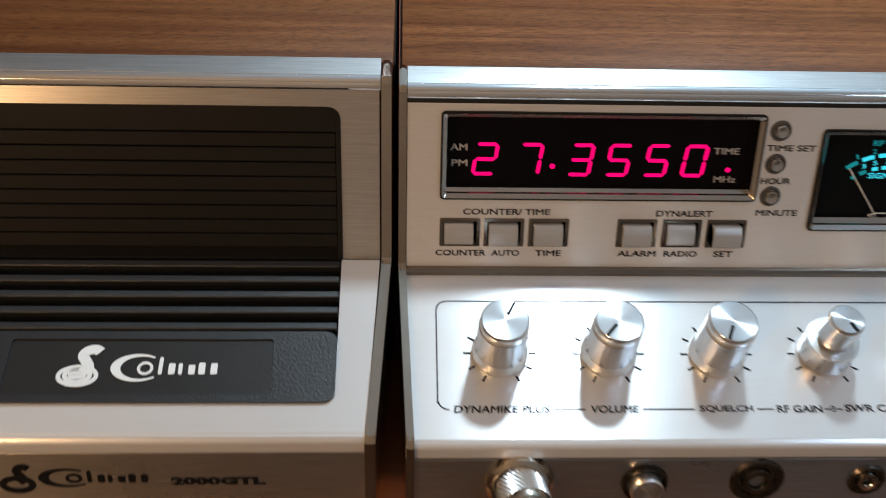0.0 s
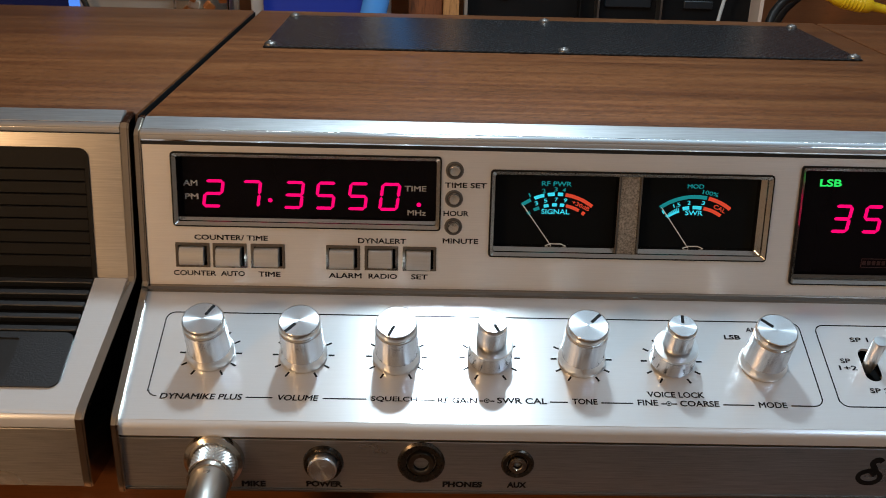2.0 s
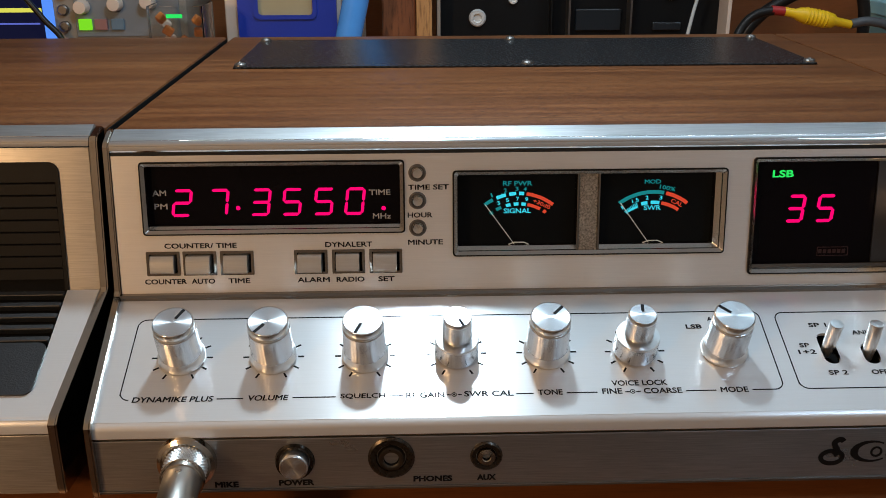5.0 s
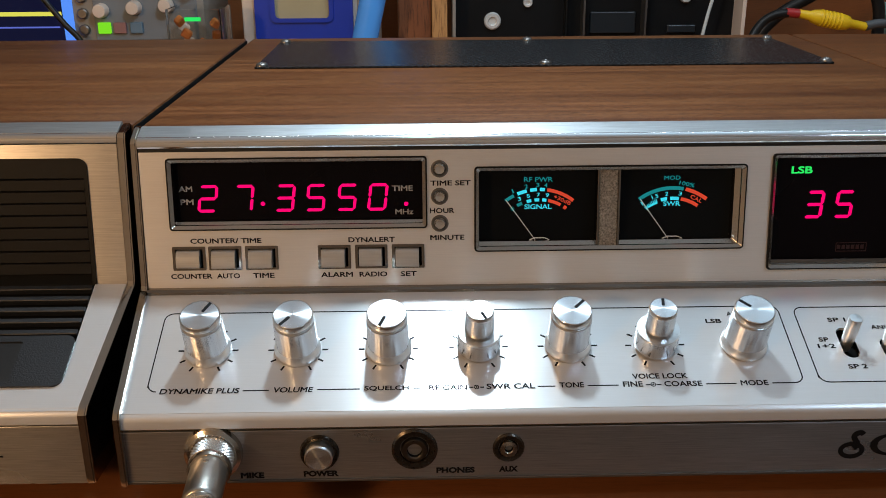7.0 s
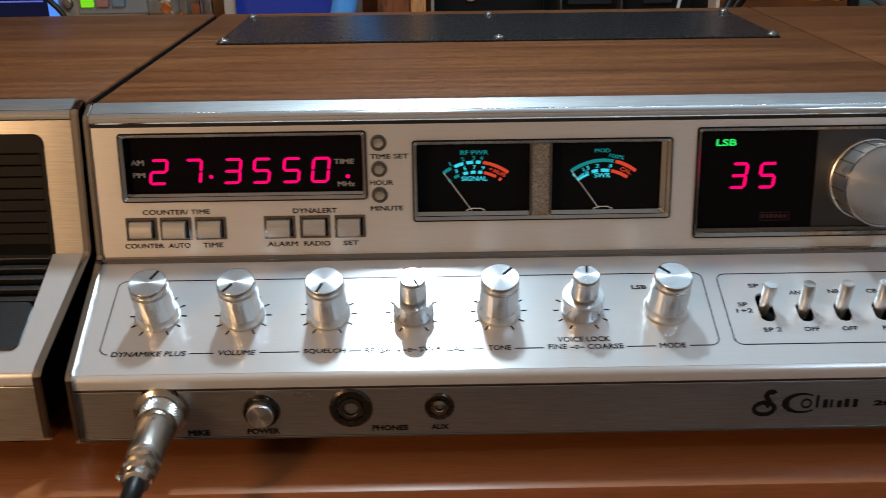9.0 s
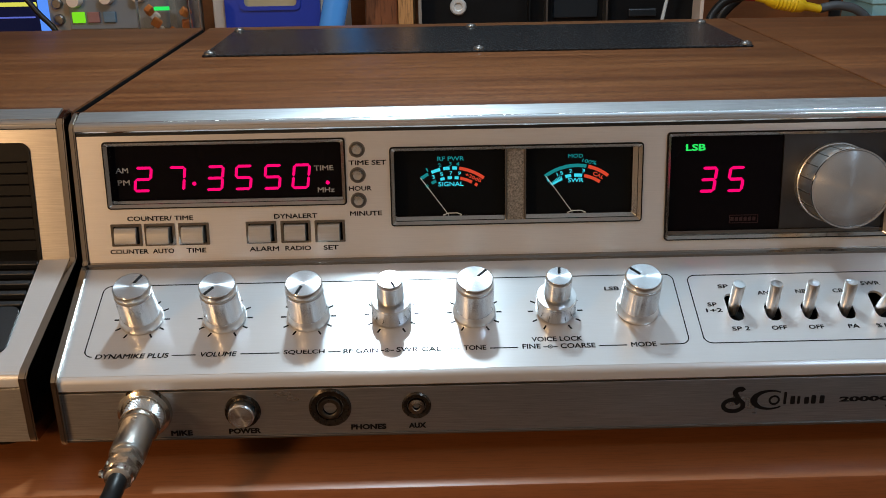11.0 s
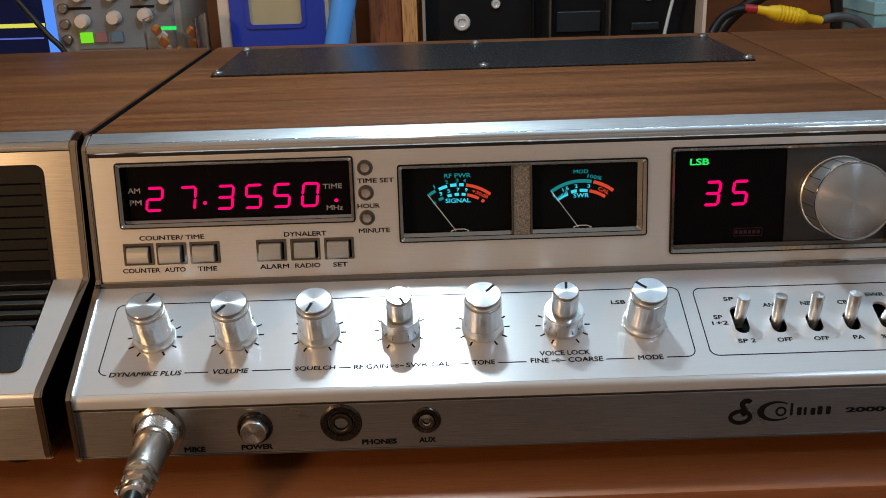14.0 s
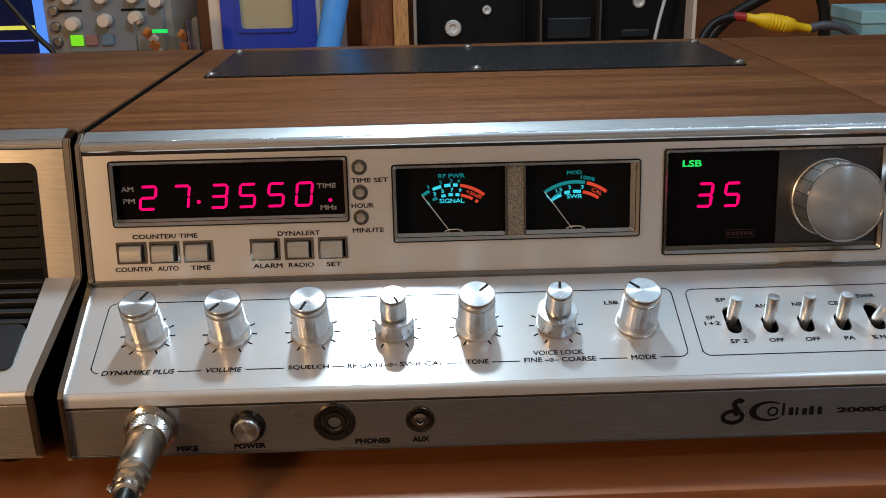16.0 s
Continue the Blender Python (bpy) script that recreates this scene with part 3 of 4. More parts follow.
spun = worn("spun_aluminium", (0.78, 0.79, 0.80), 0.24, 0.95, 0.04, 60, 0.006)
t_, b_ = nodes_of(spun)
way = t_.nodes.new("ShaderNodeTangent")
way.direction_type, way.axis = "RADIAL", "Z"
t_.links.new(way.outputs["Tangent"], b_.inputs["Tangent"])
b_.inputs["Anisotropic"].default_value, b_.inputs["Anisotropic Rotation"].default_value = 0.9, 0.25


def fluted(name, colour, rough):
    """Turned metal with fine uneven flutes along its axis."""
    m = material(name, colour, rough, 1.0)
    t, b = nodes_of(m)
    co = t.nodes.new("ShaderNodeTexCoord")
    mp = t.nodes.new("ShaderNodeMapping")
    mp.inputs["Scale"].default_value = (520, 520, 4)
    n = t.nodes.new("ShaderNodeTexNoise")
    n.inputs["Scale"].default_value, n.inputs["Detail"].default_value = 1.0, 3.0
    t.links.new(co.outputs["Object"], mp.inputs["Vector"])
    t.links.new(mp.outputs["Vector"], n.inputs["Vector"])
    dark = tuple(c * 0.80 for c in colour)
    t.links.new(ramp(t, n.outputs["Fac"], [(0.35, dark), (0.62, colour)]).outputs["Color"], b.inputs["Base Color"])
    t.links.new(spread(t, n.outputs["Fac"], rough * 0.7, rough * 1.4), b.inputs["Roughness"])
    bump(t, b, n.outputs["Fac"], 0.07, 0.0006)
    return m


side = fluted("turned_knob_side", (0.66, 0.67, 0.68), 0.23)

# channel window and selector
chan = part("channel_window", box(0.2540, 0.3062, CHANNEL[2] - 0.001, CHANNEL[3] + 0.001, -0.0060, -0.0040), lens, radio, "smoked channel window", MU)
window_rim(CHANNEL, chan, grille_black)
part("selector_recess", box(0.3062, 0.3530, CHANNEL[2] - 0.001, CHANNEL[3] + 0.001, -0.0080, -0.0030), worn("recess_metal", (0.085, 0.085, 0.09), 0.36, 0.85, 0.2), chan, "dull dark metal recess", MU)
part("recess_ledge", box(0.2556, 0.3516, CHANNEL[2] + 0.0008, CHANNEL[2] + 0.0030, -0.0042, -0.0014, 0.0004), smoked, chan, "", MU)
DC = 0.0038
for ch, x in (("3", 0.2690), ("5", 0.2812)):
    px, py = back(x, 0.0905, DC)
    part("digit", seven(ch, px, py, 0.0062, 0.0102, bmesh.new(), 0.0013, 0.12), red_led, chan, "glowing red digit " + ch, below(DC))
(a, y), (b, _) = back(0.2623, 0.1083, DC), back(0.2709, 0.1083, DC)
words("LSB", a, b, y, 0.0030, below(DC), green_led, chan, 0.0002, 0, 0.03)
(a, y), (b, _) = back(0.2834, 0.0766, DC), back(0.2950, 0.0766, DC)
dim_red = material("unlit_red_print", (0.035, 0.010, 0.009), 0.4)
part("unlit_sign", ring(round_rect(a - 0.0006, b + 0.0006, y - 0.0008, y + 0.0030, 0.0003), round_rect(a - 0.0003, b + 0.0003, y - 0.0005, y + 0.0027, 0.0003), 0, 0.0001), dim_red, chan, "", below(DC))
for i in range(6):
    w = (b - a) / 6
    part("unlit_bar", prism([(a + w * i, y + 0.0003), (a + w * i + w * 0.7, y + 0.0003), (a + w * i + w * 0.7, y + 0.0020), (a + w * i, y + 0.0020)], 0, 0.0001), dim_red, chan, "", below(DC))
KNOB = MU @ Matrix.Translation((0.3293, V(0.0925), -0.003))
sel = part("selector_knob", lathe([(0.0, 0.0), (0.0176, 0.0), (0.0176, 0.0028), (0.0172, 0.0031), (0.0172, 0.0158), (0.0169, 0.0172)], 96), steel, radio, "large turned aluminium channel knob", KNOB, 25, keep=True)
for i in range(18):
    part("grip_groove", box(0.0168, 0.01735, -0.0002, 0.0002, 0.0036, 0.0162), gunmetal, sel, "", KNOB @ Matrix.Rotation(radians(20 * i + 7), 4, "Z"))



def spun_face(name, r, h, m, parent, mat=None):
    """A disc turned on a lathe: fine rings that catch the light in fans."""
    prof = [(0.0, h), (r * 0.5, h), (r * 0.96, h), (r, h - 0.0003), (r, h - 0.0010)]
    return part(name, lathe(prof, 48), mat or spun, parent, "spun aluminium face", m, 25, keep=True)


spun_face("knob_face", 0.0167, 0.0177, KNOB, sel)
part("knob_rim", lathe([(0.0166, 0.0171), (0.0172, 0.0175), (0.0171, 0.0181), (0.0166, 0.0181)], 72), chrome, sel, "bright rim", KNOB, 40)

# push keys
for (a, b), out in zip(PUSH, (0.0020, 0.0036, 0.0034, 0.0038, 0.0020, 0.0040)):
    y0, y1 = V(0.0714), V(0.0808)
    ya, yb, ym = y0 + 0.0009, y1 - 0.0014, y0 + 0.0052
    shape = along_x([(ya, -0.004), (ya, out - 0.0005), (ya + 0.0005, out), (ym, out), (ym + 0.0006, out - 0.0002), (yb - 0.0004, out - 0.0011), (yb, out - 0.0017), (yb, -0.004)], a + 0.0013, b - 0.0020)
    bmesh.ops.bevel(shape, geom=[e for e in shape.edges if abs(e.verts[0].co.x - e.verts[1].co.x) < 0.0001 and e.calc_length() > 0.0006], offset=0.0002, segments=1, affect="EDGES")
    k = part("push_key", shape, key_metal, radio, "small square silver push key", MU, 40)
    part("well", ring(round_rect(a - 0.0002, b + 0.0002, y0 - 0.0002, y1 + 0.0002, 0.0003), round_rect(a + 0.0009, b - 0.0009, y0 + 0.0007, y1 - 0.0009, 0.0003), -0.005, 0.0004), smoked, k, "", MU)
    part("well_floor", box(a, b, y0, y1, -0.0052, -0.0040), inside, k, "", MU)
for z in (0.1113, 0.1003, 0.0893):
    k = part("round_key", lathe([(0.0021, -0.001), (0.0021, 0.0016), (0.0018, 0.0020), (0.0008, 0.0019), (0.0, 0.0018)], 28, cx=0.1203, cy=V(z)), nickel, radio, "tiny round chrome key", MU, 40)
    part("collar", lathe([(0.0022, 0.0002), (0.0025, 0.0008), (0.0031, 0.0008), (0.0035, 0.0)], 28, cx=0.1203, cy=V(z)), gunmetal, k, "", MU, 40)

UP = 0.0021
for s, x0, x1, z in (("COUNTER/ TIME", 0.0195, 0.0481, 0.0822), ("DYNALERT", 0.0832, 0.1020, 0.0820), ("COUNTER", 0.0108, 0.0275, 0.0677), ("AUTO", 0.0293, 0.0387, 0.0677), ("TIME", 0.0440, 0.0527, 0.0677), ("ALARM", 0.0716, 0.0846, 0.0677), ("RADIO", 0.0873, 0.0986, 0.0677), ("SET", 0.1041, 0.1107, 0.0677), ("TIME SET", 0.1166, 0.1328, 0.1046), ("HOUR", 0.1163, 0.1262, 0.0935), ("MINUTE", 0.1163, 0.1302, 0.0825)):
    words(s, x0, x1, V(z), UP, MU, ink, radio)

# the sloping control panel
SLOTS = [(0.2778, 0.0202, 0.0341), (0.2933, 0.0199, 0.0293), (0.3087, 0.0199, 0.0293), (0.3244, 0.0200, 0.0293), (0.3391, 0.0201, 0.0341)]
slot_boxes = [(x - 0.0031, x + 0.0031, a * K, b * K) for x, a, b in SLOTS]
panel = part("control_panel", plate(0.0012, W - 0.0036, 0.0008, 0.0555 * K, -0.0014, 0.0, (), slot_boxes), satin, radio, "satin aluminium control panel", MS)
lip = [(0.0012, 0.03801), (0.0000, 0.0372), (-0.0008, 0.0362), (-0.0010, 0.0350), (-0.0010, 0.0322), (0.0006, 0.0322), (0.0006, 0.0352), (0.0014, 0.0366)]
part("panel_lip", along_x(lip, 0.0012, W - 0.0036), satin, panel, "", None, 40)
part("slot_backing", box(0.2700, 0.3480, 0.018 * K, 0.037 * K, -0.0075, -0.0060), inside, panel, "", MS)
# near-black box standing in for the shade beneath the lip
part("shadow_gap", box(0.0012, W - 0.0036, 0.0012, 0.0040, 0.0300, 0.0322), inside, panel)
part("gap_bead", along_x([(0.0002, 0.0310), (-0.0002, 0.0314), (0.0002, 0.0318), (0.0014, 0.0318), (0.0014, 0.0310)], 0.0012, W - 0.0036), gilt, panel)


def frame_line(x0, x1, y0, y1, gaps):
    """The printed outline round a group of controls, open at its words."""
    r = 0.0035
    top = [(x0, (y0 + 0.0018) * K), *arc(x0 + r, y1 * K - r, r, 180, 90, 5), *arc(x1 - r, y1 * K - r, r, 90, 0, 5), *arc(x1 - r, y0 * K + r, r, 0, -90, 5)]
    bm = stroke(top, 0.00045, 0, 0.0001)
    stroke([*arc(x0 + r, y0 * K + r, r, 180, 270, 5)], 0.00045, 0, 0.0001, bm)
    stroke([(x0, (y0 + 0.002) * K), (x0, y0 * K + r)], 0.00045, 0, 0.0001, bm)
    for a, b in gaps:
        stroke([(a, y0 * K), (b, y0 * K)], 0.00045, 0, 0.0001, bm)
    return part("printed_line", bm, ink, panel, "", MS)


frame_line(0.0108, 0.2553, 0.0097, 0.0452, [(0.0462, 0.0558), (0.0737, 0.0894), (0.1090, 0.1140), (0.1300, 0.1315), (0.1340, 0.1355), (0.1555, 0.1620), (0.1741, 0.1856), (0.1958, 0.1975), (0.1998, 0.2016), (0.2183, 0.2297), (0.2432, 0.2520)])
frame_line(0.2614, 0.3535, 0.0097, 0.0442, [(0.2649, 0.3505)])
for cx in (0.1327, 0.1986):
    part("printed_ring", ring(arc(cx, 0.0098 * K, 0.0010, 0, 345, 23), arc(cx, 0.0098 * K, 0.0007, 0, 345, 23), 0, 0.0001), ink, panel, "", MS)
    part("printed_dot", lathe([(0.0, 0.0001), (0.0004, 0.0001)], 12, cx=cx, cy=0.0098 * K), ink, panel, "", MS)
SP = 0.0025
for s, x0, x1, y, sl in (("DYNAMIKE PLUS", 0.0156, 0.0450, 0.0086, 0.12), ("VOLUME", 0.0576, 0.0722, 0.0086, 0.12), ("SQUELCH", 0.0911, 0.1076, 0.0086, 0), ("RF GAIN", 0.1151, 0.1292, 0.0086, 0), ("SWR CAL", 0.1364, 0.1545, 0.0088, 0), ("TONE", 0.1636, 0.1727, 0.0089, 0), ("FINE", 0.1873, 0.1947, 0.0089, 0), ("COARSE", 0.2027, 0.2169, 0.0088, 0), ("VOICE LOCK", 0.1913, 0.2122, 0.0122, 0), ("MODE", 0.2313, 0.2416, 0.0087, 0)):
    words(s, x0, x1, y * K, SP, MS, ink, panel, slant=sl)
for s, x0, x1, y in (("LSB", 0.2249, 0.2312, 0.0371), ("AM", 0.2340, 0.2385, 0.0405), ("SP 1", 0.2735, 0.2806, 0.0369), ("SP", 0.2669, 0.2708, 0.0276), ("1+2", 0.2656, 0.2724, 0.0246), ("SP 2", 0.2741, 0.2814, 0.0153), ("ANL", 0.2894, 0.2963, 0.0331), ("OFF", 0.2904, 0.2967, 0.0153), ("NB", 0.3058, 0.3105, 0.0334), ("OFF", 0.3057, 0.3120, 0.0153), ("CB", 0.3217, 0.3261, 0.0334), ("PA", 0.3220, 0.3266, 0.0153), ("SWR", 0.3350, 0.3433, 0.0369), ("% MOD", 0.3337, 0.3447, 0.0153)):
    words(s, x0, x1, y * K, 0.0022, MS, ink, panel)


def tick_ring(cx, cy, r0, r1):
    for i in range(11):
        a = radians(240 - 30 * i)
        part("tick_mark", stroke([(cx + r * math.cos(a), cy + r * math.sin(a)) for r in (r0, r1)], 0.0007, 0, 0.0001), ink, panel, "", MS)


def knob(cx, y, angle, two=False, ticks=True):
    cy = y * K
    m = MS @ Matrix.Translation((cx, cy, 0))
    c, s = math.cos(radians(angle)), math.sin(radians(angle))
    if two:
        ob = part("twin_knob", lathe([(0.0072, 0.0004), (0.0080, 0.0006), (0.0083, 0.0016), (0.0082, 0.0088)], 120, ripple=0.00007, teeth=24), side, radio, "stacked pair of turned aluminium knobs", m, 30, keep=True)
        part("shoulder", lathe([(0.0082, 0.0088), (0.0080, 0.0096), (0.0056, 0.0099), (0.0, 0.0099)], 48), steel, ob, "", m, 30, keep=True)
        part("upper_knob", lathe([(0.0045, 0.0099), (0.0045, 0.0110), (0.0056, 0.0112), (0.0053, 0.0196)], 80, ripple=0.00006, teeth=16), side, ob, "", m, 30, keep=True)
        part("cap", lathe([(0.0053, 0.0196), (0.0053, 0.0206), (0.0050, 0.0212)], 40), steel, ob, "", m, 30, keep=True)
        r, h = 0.0050, 0.0213
    else:
        ob = part("knob", lathe([(0.0080, 0.0044), (0.0077, 0.0166)], 120, ripple=0.00009, teeth=24), side, radio, "turned aluminium knob with spun face", m, 30, keep=True)
        part("skirt", lathe([(0.0080, 0.0002), (0.0087, 0.0004), (0.0089, 0.0012), (0.0088, 0.0024), (0.0083, 0.0034), (0.0080, 0.0044)], 48), steel, ob, "bright flared skirt", m, 30, keep=True)
        part("cap", lathe([(0.0077, 0.0166), (0.0075, 0.0170), (0.00705, 0.0172), (0.00705, 0.0178), (0.0075, 0.0181), (0.0075, 0.0198), (0.0072, 0.0204)], 48), steel, ob, "", m, 30, keep=True)
        r, h = 0.0072, 0.0205
    spun_face("knob_face", r, h, m, ob)
    part("pointer", stroke([(c * q, s * q) for q in (r * 0.25, r * 0.95)], 0.0011, h, h + 0.00012), ink, ob, "black pointer line", m)
    if ticks:
        tick_ring(cx, cy, 0.0092, 0.0115)


for x, y, angle, two in ((0.0306, 0.0275, 62, False), (0.0650, 0.0273, 230, False), (0.0997, 0.0272, 247, False), (0.1343, 0.0274, 295, True), (0.1687, 0.0274, 46, False), (0.2026, 0.0272, 84, True), (0.2369, 0.0268, 136, False)):
    knob(x, y, angle, two, x < 0.23)

for (x, a, b), up in zip(SLOTS, (0.25, 0.75, 0.75, 0.75, -0.9)):
    mid = (a + b) / 2 * K
    m = MS @ Matrix.Translation((x, mid + up * 0.0012, -0.004)) @ Matrix.Rotation(radians(-up * 16), 4, "X")
    part("toggle_lever", lathe([(0.0, 0.0), (0.0019, 0.0), (0.0025, 0.0060), (0.0026, 0.0160), (0.0024, 0.0166), (0.0, 0.0168)], 28), steel, radio, "round silver toggle lever", m, 40)

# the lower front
low = part("lower_front", box(0.0012, W - 0.0036, 0.0, 0.0016, 0.0095, 0.0306, 0.0003), brush_shaded, radio, "brushed aluminium lower front")
part("foot_bead", box(0.0012, W - 0.0036, -0.0006, 0.0015, 0.0088, 0.0100, 0.0003), gunmetal, low)
for s, x0, x1, z in (("MIKE", 0.0449, 0.0536, 0.0106), ("POWER", 0.0682, 0.0812, 0.0109), ("PHONES", 0.1174, 0.1317, 0.0115), ("AUX", 0.1407, 0.1478, 0.0116)):
    words(s, x0, x1, z, 0.0025, ML, ink, low, bold=0.05)


dark_nut = worn("tarnished_nickel", (0.13, 0.115, 0.095), 0.30, 1.0, 0.2)


def jack(name, cx, r, hole, label, nut):
    m = ML @ Matrix.Translation((cx, 0.0220, 0))
    ob = part(name, lathe([(r * 0.62, 0.0001), (r * 0.66, 0.0008), (r * 0.9, 0.0010), (r, 0.0004), (r, -0.0004)], 44), washer, radio, label, m, 40)
    part("nut", lathe([(hole, -0.001), (hole, 0.0014), (hole * 1.2, 0.0017), (r * 0.54, 0.0015), (r * 0.60, 0.0)], 40), nut, ob, "worn nickel nut", m, 40)
    part("bore", lathe([(hole, 0.0012), (hole * 0.96, 0.0009), (hole * 0.8, -0.006), (0.0, -0.006)], 28), inside, ob, "", m, 40)


jack("phones_jack", 0.1095, 0.0085, 0.0028, "headphone jack with a black washer", dark_nut)
jack("aux_jack", 0.1441, 0.0059, 0.0014, "small auxiliary jack with a black washer", gilt)
m = ML @ Matrix.Translation((0.0745, 0.0212, 0))
pw = part("power_button", lathe([(0.0052, -0.001), (0.0052, 0.0042), (0.0048, 0.0046)], 40), steel, radio, "round silver power button", m, 30)
spun_face("button_face", 0.0048, 0.0048, m, pw)
part("collar", lathe([(0.0055, 0.0004), (0.0058, 0.0016), (0.0068, 0.0016), (0.0073, 0.0)], 40), washer, pw, "dark ring", m, 40)
m = ML @ Matrix.Translation((0.0358, 0.0220, 0))
part("microphone_socket", lathe([(0.0070, 0.0008), (0.0074, 0.0026), (0.0090, 0.0030), (0.0104, 0.0022), (0.0108, 0.0)], 48), gilt, radio, "round chromed microphone socket", m, 40)


def emblem(x0, x1, y0, y1, m, mat, parent, coil=True):
    """A plain mark: a flattened ring with a bent stroke rising from it."""
    w, h = x1 - x0, y1 - y0
    bm = bmesh.new()
    el = [(x0 + w * 0.48 + w * 0.46 * math.cos(a), y0 + h * 0.26 + h * 0.25 * math.sin(a)) for a in [2 * math.pi * i / 24 for i in range(24)]]
    if coil:
        mid = (x0 + w * 0.48, y0 + h * 0.26)
        for k, thick in ((0.93, 0.10), (0.62, 0.11), (0.28, 0.16)):
            stroke([(mid[0] + (px - mid[0]) * k, mid[1] + (py - mid[1]) * k + h * 0.05 * (1 - k)) for px, py in el], w * thick, 0, 0.0002, bm, True)
    else:
        stroke(el, w * 0.2, 0, 0.0002, bm, True)
    neck = [(0.55, 0.34), (0.70, 0.48), (0.60, 0.66), (0.52, 0.80), (0.62, 0.92), (0.80, 0.95), (0.92, 0.86)]
    bend = []
    for i in range(len(neck) - 1):
        p0, p1, p2, p3 = (Vector(neck[max(0, min(len(neck) - 1, k))]) for k in (i - 1, i, i + 1, i + 2))
        bend += [0.5 * (2 * p1 + (p2 - p0) * q + (2 * p0 - 5 * p1 + 4 * p2 - p3) * q * q + (3 * p1 - p0 - 3 * p2 + p3) * q ** 3) for q in (0, 0.25, 0.5, 0.75)]
    stroke([(x0 + w * a, y0 + h * b) for a, b in bend], w * 0.24, 0, 0.00025, bm)
    part("emblem", bm, mat, parent, "plain printed emblem", m)


def brand_mark(x0, x1, y0, y1, m, mat, parent):
    """A plain mark: a wide open crescent and a row of short bars."""
    w, h = x1 - x0, y1 - y0
    cx, cy = x0 + w * 0.24, (y0 + y1) / 2
    out, inn = [], []
    for i in range(31):
        a = radians(52 + 262 * i / 30)
        out.append((cx + w * 0.24 * math.cos(a), cy + h * 0.5 * math.sin(a)))
        k = 0.82 - 0.10 * math.sin(math.pi * i / 30)
        inn.append((cx + w * 0.02 + w * 0.24 * k * math.cos(a), cy + h * 0.5 * (k + 0.04) * math.sin(a)))
    bm = bmesh.new()
    prism(out + inn[::-1], 0, 0.0002, bm)
    o = (x0 + w * 0.31, cy - h * 0.02)
    stroke([(o[0] + w * 0.06 * math.cos(a), o[1] + h * 0.20 * math.sin(a)) for a in [2 * math.pi * i / 16 for i in range(16)]], w * 0.026, 0, 0.0002, bm, True)
    for i, (a, hh) in enumerate(((0.43, 0.62), (0.52, 0.40), (0.61, 0.40), (0.70, 0.34), (0.79, 0.42), (0.90, 0.40))):
        wide = 0.035 if i in (0, 2) else 0.06
        part("printed_bar", prism(round_rect(x0 + w * a, x0 + w * (a + wide), cy - h * 0.24, cy - h * 0.24 + h * hh, w * 0.012, 2), 0, 0.0002), mat, parent, "", m)
    part("brand_mark", bm, mat, parent, "plain printed brand mark", m)


emblem(0.2677, 0.2765, 0.0157, 0.0264, ML, ink, low, False)
brand_mark(0.2787, 0.3100, 0.0161, 0.0252, ML, ink, low)
words("2000GTL", 0.3148, 0.3460, 0.0190, 0.0024, ML, ink, low, bold=0.05)

# carbon-look panel let into the top
vent = part("top_panel", box(0.0215, 0.3420, 0.2215, 0.3265, 0.1262, 0.1274, 0.0004), carbon("carbon_weave"), radio, "black carbon-weave panel on the top")
for x in (0.0250, 0.1819, 0.3388):
    for y in (0.2255, 0.3225):
        part("screw", lathe([(0.0034, 0.1273), (0.0034, 0.1279), (0.0027, 0.1289), (0.0012, 0.1294), (0.0008, 0.1290), (0.0, 0.1290)], 20, cx=x, cy=y), gunmetal, vent, "dome-headed steel screw", None, 50)

# ---- the microphone plug and its lead ----
satin_steel = worn("satin_nickel", (0.46, 0.44, 0.40), 0.30, 1.0, 0.06, 80, 0.01)
plug = thing("microphone_plug", (0.037, 0.0, 0.012), "chromed microphone plug screwed in, black lead hanging down", "plug")
PM = pose(0.0358, 0.0, 0.0220, 90, 0, 0) @ Matrix.Rotation(radians(5), 4, "Y") @ Matrix.Rotation(radians(-3), 4, "X") @ Matrix.Diagonal((1, 1, 1.2, 1))
body = part("plug_body", lathe([(0.0066, 0.0115), (0.0066, 0.0290), (0.0060, 0.0300), (0.0056, 0.0302), (0.0056, 0.0330)], 40), satin_steel, plug, "bright metal sleeve", PM, 40)
part("sleeve_screw", lathe([(0.0, 0.0006), (0.0009, 0.0005), (0.0011, 0.0)], 14), nickel, body, "", PM @ Matrix.Translation((0, 0.0066, 0.015)) @ Matrix.Rotation(radians(-90), 4, "X"))
part("coupling_ring", lathe([(0.0073, 0.0105), (0.0078, 0.0100), (0.0078, 0.0112), (0.0072, 0.0122), (0.0064, 0.0124)], 40), gilt, plug, "plain collar", PM, 40)
knurl = bmesh.new()
n, rows = 72, 9


def knurl_point(i, j, lift=0.0):
    a = 2 * math.pi * i / n
    return ((0.0075 + lift) * math.cos(a), (0.0075 + lift) * math.sin(a), 0.0024 + 0.0078 * j / rows)


for j in range(rows + 1):
    for i in range(j % 2, n, 2):
        rim = [knurl_point(i - 1, j), knurl_point(i, max(j - 1, 0)), knurl_point(i + 1, j), knurl_point(i, min(j + 1, rows))]
        rim = [q for k, q in enumerate(rim) if not (j == 0 and k == 1) and not (j == rows and k == 3)]
        top = knurl.verts.new(knurl_point(i, j, 0.00045))
        rim = [knurl.verts.new(q) for q in rim]
        for k in range(len(rim)):
            knurl.faces.new((top, rim[k], rim[(k + 1) % len(rim)]))
bmesh.ops.remove_doubles(knurl, verts=knurl.verts, dist=1e-6)
